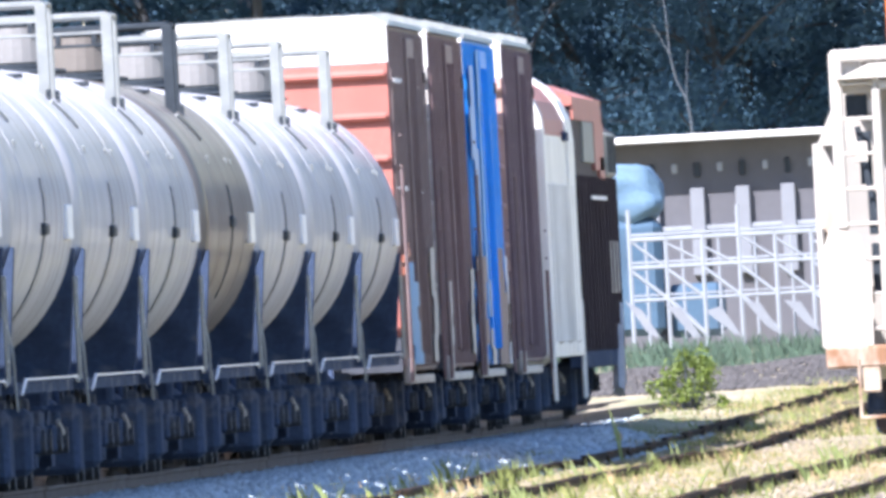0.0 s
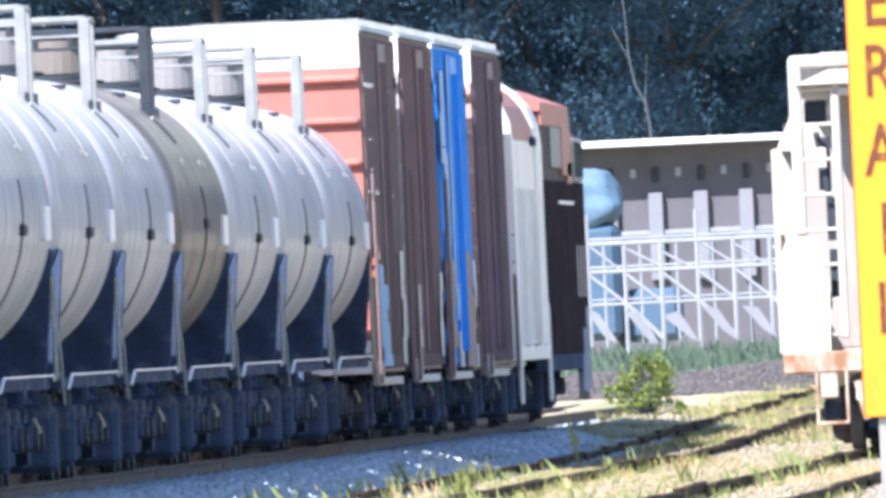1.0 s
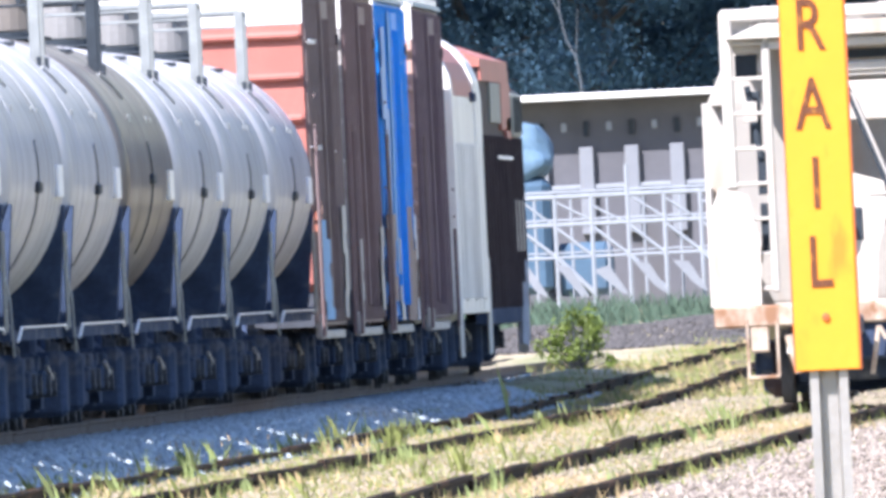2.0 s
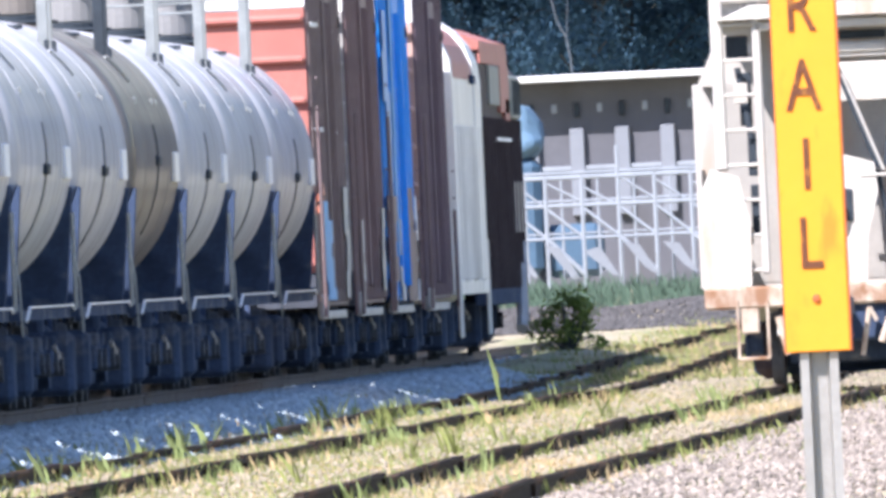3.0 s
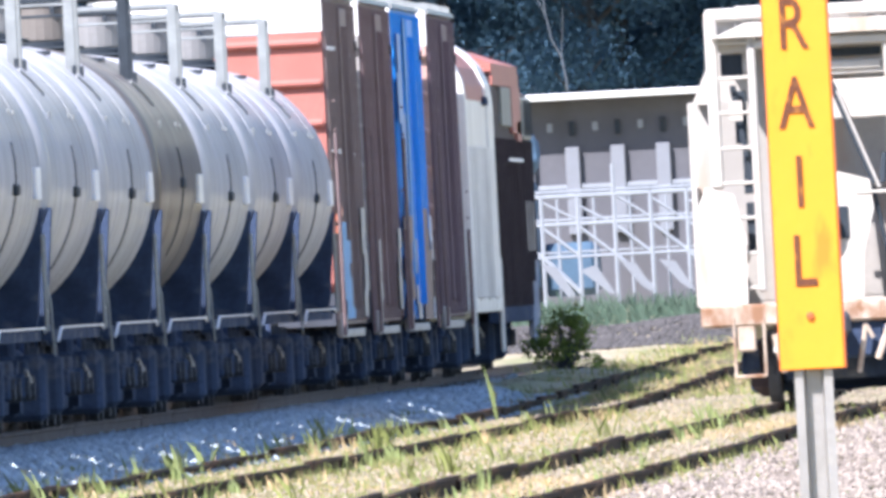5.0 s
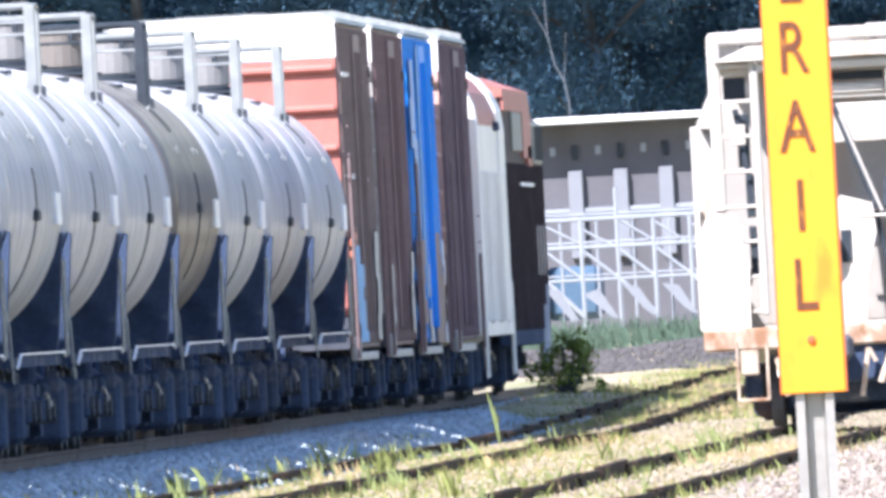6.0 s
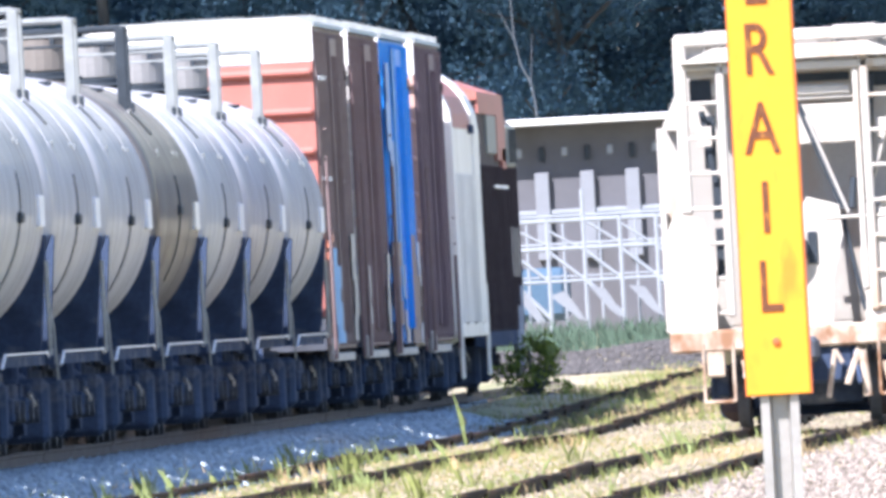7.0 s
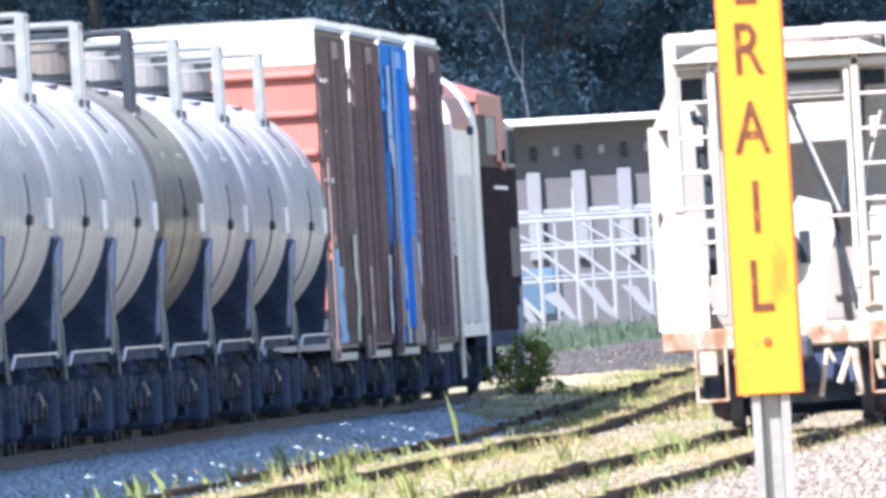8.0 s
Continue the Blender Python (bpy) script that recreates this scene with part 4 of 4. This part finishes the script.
# ---- far structures ----
def loading_wall():
    y = 1000
    zg = float(ground_z(np.float64(-18.0), np.float64(y)))
    zt = 5.62
    w = thing("loading_building", "long grey industrial building with pale pilasters", "building", "", (0, y, 0))
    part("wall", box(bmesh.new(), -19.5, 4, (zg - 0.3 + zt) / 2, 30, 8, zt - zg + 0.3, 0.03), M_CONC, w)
    bm = box(bmesh.new(), -19.5, 3.6, zt + 0.06, 30.4, 9.2, 0.14, 0.02)
    part("roof_edge", bm, M_WHITE, w, "white sheet roof edge")
    bm = box(bmesh.new(), -19.5, -0.06, 3.72, 30, 0.16, 0.10, 0.01)
    part("ledge", bm, M_LATTICE, w)
    pil = vent = slot = None
    for i in range(28):
        x = -20.02 + (i - 10) * 0.985
        if pil is None:
            pil = part("pilaster", box(bmesh.new(), 0, 0, 0, 0.31, 0.2, 1.9, 0.02), M_PILLAR, w, at=(x, -0.1, 3.63))
            vent = part("vent", box(bmesh.new(), 0, 0, 0, 0.13, 0.08, 0.20, 0.02), M_LATTICE, w, at=(x + 0.52, -0.03, 5.02))
            slot = part("bracket", box(bmesh.new(), 0, 0, 0, 0.12, 0.14, 0.32, 0.02), M_STEEL_DARK, w, at=(x + 0.02, -0.05, 4.98))
        else:
            shared("pilaster", pil, w, (x, -0.1, 3.63))
            shared("vent", vent, w, (x + 0.52, -0.03, 5.02))
            shared("bracket", slot, w, (x + 0.02, -0.05, 4.98))
    # pipe trestle before the wall
    t = thing("pipe_trestle", "white galvanised pipe trestle before the grey wall", "trestle", "", (0, y - 14, 0))
    for j in range(14):
        x = -21.25 + j * 0.78
        part("upright", bar(bmesh.new(), (x, 0, zg - 0.4), (x, 0, 3.55 if j % 3 else 4.15), 0.05), M_LATTICE, t)
        part("upright", bar(bmesh.new(), (x + 0.3, 2, zg - 0.4), (x + 0.3, 2, 3.5), 0.035), M_LATTICE, t)
        bm = bmesh.new()
        bar(bm, (x, 0.0, 3.5 - 0.1 * (j % 3)), (x + 0.78, 0.0, 2.85 + 0.12 * (j % 2)), 0.03)
        bar(bm, (x, 0.0, 2.85), (x + 0.78, 0.0, 2.2), 0.04)
        if j % 2:
            bar(bm, (x, 0.0, 2.2), (x + 0.78, 0.0, 1.4), 0.06)
        part("brace", bm, M_LATTICE, t)
    for z, r in ((3.5, 0.05), (2.9, 0.045), (2.2, 0.035)):
        part("runner", bar(bmesh.new(), (-21.25, 0, z), (-11.0, 0, z), r), M_LATTICE, t)
        part("runner", bar(bmesh.new(), (-21.25, 2, z + 0.1), (-11.0, 2, z + 0.1), r * 0.7), M_LATTICE, t)
    rng = random.Random(6)
    for j in range(9):
        x = -21.4 + j * 0.85
        bm = prism(bmesh.new(), [(x, 2.1 + rng.uniform(-.2, .2)), (x + 0.35, 2.0), (x + 0.75, 1.35), (x + 0.6, 1.25 + rng.uniform(0, .2)), (x + 0.42, 1.55)], -0.5, -0.45)
        part("chute_plate", bm, M_PILLAR, t)
    # blue covered wagon beside the trestle
    bx, by = -21.35, 993
    zg2 = float(ground_z(np.float64(bx), np.float64(by)))
    b = thing("blue_wagon", "blue steel wagon body under a light blue tarpaulin", "wagon", "", (bx, by, zg2))
    part("body", box(bmesh.new(), 0, 0, 1.6, 1.34, 3.4, 2.5, 0.16), M_BODYBLUE, b)
    part("side_box", box(bmesh.new(), 1.32, 0.2, 0.85, 1.25, 2.6, 1.15, 0.16), M_BODYBLUE, b)
    bm = box(bmesh.new(), 0, 0, 3.42, 1.5, 3.6, 1.15, 0.22)
    bmesh.ops.subdivide_edges(bm, edges=bm.edges, cuts=3, use_grid_fill=True)
    for v in bm.verts:
        v.co += noise.noise_vector(v.co * 1.6) * 0.22
        if v.co.z > 3.4:
            v.co.x *= 1 - 0.25 * (v.co.z - 3.4)
            v.co.z -= 0.25 * max(0.0, v.co.x) ** 2
    part("tarpaulin", bm, M_TARP, b, "light blue sagging tarpaulin", smooth=True)
    for s in (-1, 1):
        for d in (-1.1, 1.1):
            bm = rings(bmesh.new(), [(s * 0.5, 0.1), (s * 0.5, 0.35), (s * 0.66, 0.35), (s * 0.66, 0.1)], 16, "x", d, 0.3)
            part("wheel", bm, M_WHEEL, b)


# ---- plants ----
def leaf_cloud(rng, centres, radii, per, size, flat=1.0):
    """Small leaf quads in clumps."""
    C = np.repeat(centres, per, 0)
    Rr = np.repeat(radii, per, 0)
    d = rng.normal(size=C.shape)
    d /= np.linalg.norm(d, axis=1)[:, None]
    P = C + d * (Rr[:, None] if Rr.ndim == 1 else Rr) * rng.uniform(0.25, 1.0, (len(C), 1)) ** 0.6
    a = rng.normal(size=C.shape)
    a /= np.linalg.norm(a, axis=1)[:, None]
    b = np.cross(a, rng.normal(size=C.shape))
    b /= np.linalg.norm(b, axis=1)[:, None]
    s = size * rng.uniform(0.6, 1.4, (len(C), 1))
    V = np.stack([P - a * s, P - b * s * 0.5, P + a * s, P + b * s * 0.5], 1).reshape(-1, 3)
    return V, np.arange(len(V)).reshape(-1, 4)


def make_tree(i, x, y, rng, height, lean):
    zg = float(ground_z(np.float64(x), np.float64(y)))
    tree = thing("tree", "tall dense leafy tree at the dark forest edge", "tree", "trees behind the yard", (x, y, zg))
    pts = [Vector((0, 0, -0.5))]
    for k in range(1, 8):
        pts.append(Vector((rng.uniform(-0.25, 0.25) * k * 0.5 + lean * k * 0.12, rng.uniform(-0.3, 0.3) - 0.1 * k, height * 0.9 * k / 7)))
    bm = bmesh.new()
    for k in range(7):
        cone(bm, pts[k], pts[k + 1], 0.22 * (1 - k / 8.5), 0.22 * (1 - (k + 1) / 8.5), 8)
    tips = []
    for k in range(2, 7):
        for _ in range(3):
            a = rng.uniform(0, 2 * math.pi)
            r = rng.uniform(1.8, 3.8)
            q = pts[k] + Vector((math.cos(a) * r, math.sin(a) * r - 1.0, rng.uniform(0.3, 1.8)))
            mid = (pts[k] + q) / 2 + Vector((0, 0, rng.uniform(0, 0.4)))
            cone(bm, pts[k], mid, 0.075, 0.05, 5)
            cone(bm, mid, q, 0.05, 0.02, 5)
            tips += [q, mid]
    part("trunk", bm, M_BARK, tree, "pale grey bark")
    nr = np.random.default_rng(100 + i)
    # unseen overhanging canopy, added towards the camera to shade the lower boughs
    cen = [tuple(t) for t in tips if t.z > 11.0]
    rad = [rng.uniform(0.7, 1.3) for _ in cen]
    for _ in range(50):
        a = rng.uniform(0, 2 * math.pi)
        r = rng.uniform(0, 3.6)
        up = rng.uniform(0.78, 1.0)
        cen.append((math.cos(a) * r, math.sin(a) * r - rng.uniform(0, 13.0), up * height))
        rad.append(rng.uniform(1.0, 1.8))
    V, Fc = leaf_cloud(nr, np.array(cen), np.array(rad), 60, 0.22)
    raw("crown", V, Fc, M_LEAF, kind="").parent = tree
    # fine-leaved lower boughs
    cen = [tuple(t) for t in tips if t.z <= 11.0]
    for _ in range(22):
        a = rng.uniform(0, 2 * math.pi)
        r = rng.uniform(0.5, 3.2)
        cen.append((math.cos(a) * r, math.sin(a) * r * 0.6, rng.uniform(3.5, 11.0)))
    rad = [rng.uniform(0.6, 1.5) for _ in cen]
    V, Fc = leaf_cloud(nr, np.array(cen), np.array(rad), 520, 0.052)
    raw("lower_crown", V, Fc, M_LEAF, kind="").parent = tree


def make_sapling():
    """A thin pale bare stem before the wood."""
    x, y = -21.15, 1029
    zg = float(ground_z(np.float64(x), np.float64(y)))
    t = thing("sapling", "thin pale bare sapling before the dark trees", "sapling", "", (x, y, zg))
    bm = bmesh.new()
    pts = [(0.55, 0, -0.3), (0.55, 0, 2.5), (0.52, 0, 4.4), (0.50, 0, 5.0), (0.42, 0, 5.5), (0.22, 0, 5.9), (0.10, 0, 6.5), (0.06, 0, 7.4), (-0.1, 0, 9.0)]
    for k, (p, q) in enumerate(zip(pts, pts[1:])):
        cone(bm, p, q, 0.026 - 0.002 * k, 0.024 - 0.002 * k, 6)
    for p, q in ((pts[4], (0.50, 0.1, 6.6)), (pts[6], (-0.25, 0.1, 7.2))):
        cone(bm, p, q, 0.011, 0.005, 5)
    part("stem", bm, M_BARK_PALE, t)


def make_trees():
    rng = random.Random(5)
    i = 0
    for row, y in enumerate((1040, 1047, 1056)):
        for k in range(9):
            x = -44 + k * 4.6 + row * 1.7 + rng.uniform(-0.8, 0.8)
            make_tree(i, x, y + rng.uniform(-1.5, 1.5), rng, rng.uniform(14.5, 17), rng.uniform(-1, 1))
            i += 1
    make_sapling()
    # the wood goes on behind and beside as one mass of leaves
    nr = np.random.default_rng(9)
    n = 3600
    c = np.stack([nr.uniform(-95, 45, n), nr.uniform(1064, 1092, n), nr.uniform(1.0, 15.8, n)], 1)
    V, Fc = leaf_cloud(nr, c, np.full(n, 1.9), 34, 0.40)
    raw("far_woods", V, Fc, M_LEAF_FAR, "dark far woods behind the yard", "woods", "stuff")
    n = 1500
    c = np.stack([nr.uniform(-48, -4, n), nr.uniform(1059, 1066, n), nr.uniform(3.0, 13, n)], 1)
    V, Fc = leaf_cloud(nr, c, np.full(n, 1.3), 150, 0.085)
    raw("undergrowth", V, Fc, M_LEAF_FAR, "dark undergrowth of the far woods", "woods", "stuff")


def make_bush():
    x, y = -13.55, 663
    zg = float(ground_z(np.float64(x), np.float64(y)))
    b = thing("bush", "leafy yellow-green bush beside the ballast bank", "bush", "", (x, y, zg))
    rng = random.Random(2)
    bm = bmesh.new()
    cen, rad = [], []
    for _ in range(34):
        a, r = rng.uniform(0, 2 * math.pi), rng.uniform(0.04, 0.52)
        q = Vector((math.cos(a) * r, math.sin(a) * r, rng.uniform(0.06, 0.86 - 1.3 * r * r)))
        cone(bm, (q.x * 0.2, q.y * 0.2, -0.05), q, 0.016, 0.006, 5)
        cen.append(tuple(q))
        rad.append(rng.uniform(0.10, 0.2))
    part("stem", bm, M_BARK, b)
    V, Fc = leaf_cloud(np.random.default_rng(4), np.array(cen), np.array(rad), 46, 0.040)
    lv = raw("leaves", V, Fc, M_BUSH, kind="")
    lv.parent = b


def blades(name, clumps, mat_, label, seed, broad=1.0):
    """Grass: clumps of (x, y, z, height, spread, count)."""
    nr = np.random.default_rng(seed)
    V = []
    for x, y, z, h, sp, n in clumps:
        n = int(n)
        bx, by = x + nr.normal(0, sp, n), y + nr.normal(0, sp * 2, n)
        hh = h * nr.uniform(0.45, 1.1, n)
        lx, ly = nr.normal(0, 0.28, n) * hh, nr.normal(0, 0.28, n) * hh
        w = nr.uniform(0.004, 0.009, n) * broad
        a = nr.uniform(-0.5, 0.5, n)
        dx, dy = np.cos(a) * w, np.sin(a) * w
        zz = np.full(n, z - 0.03)
        V.append(np.stack([np.stack([bx - dx, by - dy, zz], 1), np.stack([bx + dx, by + dy, zz], 1), np.stack([bx + dx * 0.7 + lx * 0.4, by + dy * 0.7 + ly * 0.4, zz + hh * 0.6], 1), np.stack([bx + lx, by + ly, zz + hh], 1)], 1))
    V = np.concatenate(V).reshape(-1, 3)
    return raw(name, V, np.arange(len(V)).reshape(-1, 4), mat_, label, "grass")


def make_grass():
    rng = random.Random(11)
    green, dry = [], []
    def add(x, y, h, sp, n, lst):
        lst.append((x, y, float(ground_z(np.float64(x), np.float64(y))), h, sp, n))
    for _ in range(1100):
        x = rng.choice((-13.3, -12.6, -12.3, -11.0, -10.2, -9.5, -8.7, -8.3, -6.8)) + rng.gauss(0, 0.35)
        y = rng.uniform(312, 560)
        add(x, y, rng.uniform(0.03, 0.10), 0.30, rng.randint(10, 30), green if rng.random() < 0.65 else dry)
    for _ in range(24):
        x = rng.choice((-12.9, -12.55, -11.2, -9.6, -8.8)) + rng.gauss(0, 0.25)
        add(x, rng.uniform(330, 520), rng.uniform(0.20, 0.42), 0.06, rng.randint(6, 22), green)
    for _ in range(1500):
        x, y = rng.uniform(-13.6, -5.0), rng.uniform(600, 778)
        add(x, y, rng.uniform(0.05, 0.16), 0.4, rng.randint(12, 34), green if rng.random() < 0.62 else dry)
    # straw patches in the hopper track, green haze between the sidings
    for _ in range(420):
        y = rng.choice((rng.uniform(335, 392), rng.uniform(462, 512)))
        add(rng.uniform(-8.5, -7.2), y, rng.uniform(0.04, 0.09), 0.25, rng.randint(12, 26), dry)
    for _ in range(4600):
        add(rng.choice((rng.uniform(-10.9, -8.8), rng.uniform(-12.2, -11.2))), rng.uniform(325, 590), rng.uniform(0.025, 0.065), 0.4, rng.randint(10, 24), green if rng.random() < 0.6 else dry)
    # loose tufts leaning over the rails
    for _ in range(620):
        x = rng.choice((-12.7, -12.45, -11.3, -11.0, -10.75, -8.75, -8.45, -7.2, -6.95)) + rng.gauss(0, 0.12)
        add(x, rng.uniform(330, 560), rng.uniform(0.08, 0.20), 0.10, rng.randint(5, 14), green if rng.random() < 0.7 else dry)
    weeds = []
    for _ in range(125):
        x = rng.choice((-12.75, -12.6, -12.4, -11.3, -10.9, -8.75, -8.4, -7.3)) + rng.gauss(0, 0.12)
        add(x, rng.uniform(325, 545), rng.uniform(0.12, 0.36), 0.035, rng.randint(3, 7), weeds)
    add(-12.30, 561.0, 0.75, 0.02, 2, weeds)
    blades("weeds", weeds, M_WEED, "tall broad-leaved weeds standing along the rails", 24, 1.9)
    far = []
    for _ in range(330):
        add(rng.uniform(-26, -14), rng.uniform(870, 975), rng.uniform(0.12, 0.50), 0.5, rng.randint(15, 40), far)
    blades("undergrowth", far, M_GRASS_DARK, "dark green undergrowth before the far building", 23)
    blades("grass", green, M_GRASS, "sparse yellow-green grass and weeds between the rails", 21)
    blades("dry_grass", dry, M_DRY, "dry straw-coloured grass between the rails", 22)


def stones(name, n, xr, yr, size, mat_, label, seed, lift=0.0):
    nr = np.random.default_rng(seed)
    x, y = nr.uniform(*xr, n), nr.uniform(*yr, n)
    z = ground_z(x, y) + lift
    s = size * nr.uniform(0.5, 1.6, n)
    base = np.array([(1, 0, 0), (-1, 0, 0), (0, 1, 0), (0, -1, 0), (0, 0, 1), (0.7, 0.6, 0.65), (-0.6, -0.7, 0.6), (0, 0, -0.6)], float)
    tri = np.array([(0, 2, 4), (2, 1, 4), (1, 3, 4), (3, 0, 4), (2, 0, 7), (1, 2, 7), (3, 1, 7), (0, 3, 7)])
    V = base[None] * s[:, None, None] * nr.uniform(0.65, 1.25, (n, 8, 1)) * np.array([1, 1, 0.75])
    a = nr.uniform(0, 6.28, n)
    ca, sa = np.cos(a)[:, None], np.sin(a)[:, None]
    V = np.stack([V[..., 0] * ca - V[..., 1] * sa, V[..., 0] * sa + V[..., 1] * ca, V[..., 2] + nr.uniform(-0.3, 0.3, (n, 1)) * V[..., 0]], -1)
    V += np.stack([x, y, z], 1)[:, None]
    F = (tri[None] + np.arange(n)[:, None, None] * 8).reshape(-1, 3)
    return raw(name, V.reshape(-1, 3), F, mat_, label, "gravel")


def make_gravel():
    stones("ballast", 34000, (-14.9, -12.5), (330, 628), 0.048, M_STONE, "crushed grey stone ballast beside the rails", 31)
    stones("ballast", 9000, (-18.8, -14.2), (330, 665), 0.036, M_STONE, "crushed grey stone ballast under the train", 32)
    stones("gravel", 16000, (-12.5, -7.0), (305, 600), 0.024, M_STONE_TAN, "sparse tan gravel between the siding rails", 36)
    stones("gravel", 24000, (-7.0, -3.5), (305, 600), 0.028, M_STONE_PINK, "tan and grey gravel between the sidings", 33)
    stones("spoil", 15000, (-20, -10), (772, 815), 0.045, M_STONE_DARK, "stones of a low heap, darkened for its shade", 35)
    stones("gravel", 4500, (-14, -5), (600, 765), 0.02, M_STONE_TAN, "tan gravel heaps beyond the sidings", 34)


make_ground()
make_train()
parked_hopper(TRACKS["b"], 538.0, 0.15)
derail_sign(108.0)
loading_wall()
make_trees()
make_bush()
make_grass()
make_gravel()
make_track("t", TRACK_X, RAIL_T, 300, 1000, "main track with rusty rails on a ballast bank", True, 0.004)
make_track("a", TRACKS["a"], 0.15, 300, 760, "weedy old siding track with jointed rusty rails", False, 0.02)
make_track("b", TRACKS["b"], 0.15, 300, 760, "weedy siding track under the parked hopper car", False, 0.02)


def motions():
    """The train rolls away at a steady pace."""
    for ob, y, dx in TRAIN:
        walk(ob, [(t, pose(TRACK_X + dx, y + SPEED * t, RAIL_T)) for t in (0.0, 2.0, 4.0, 6.0, 8.0)])


motions()
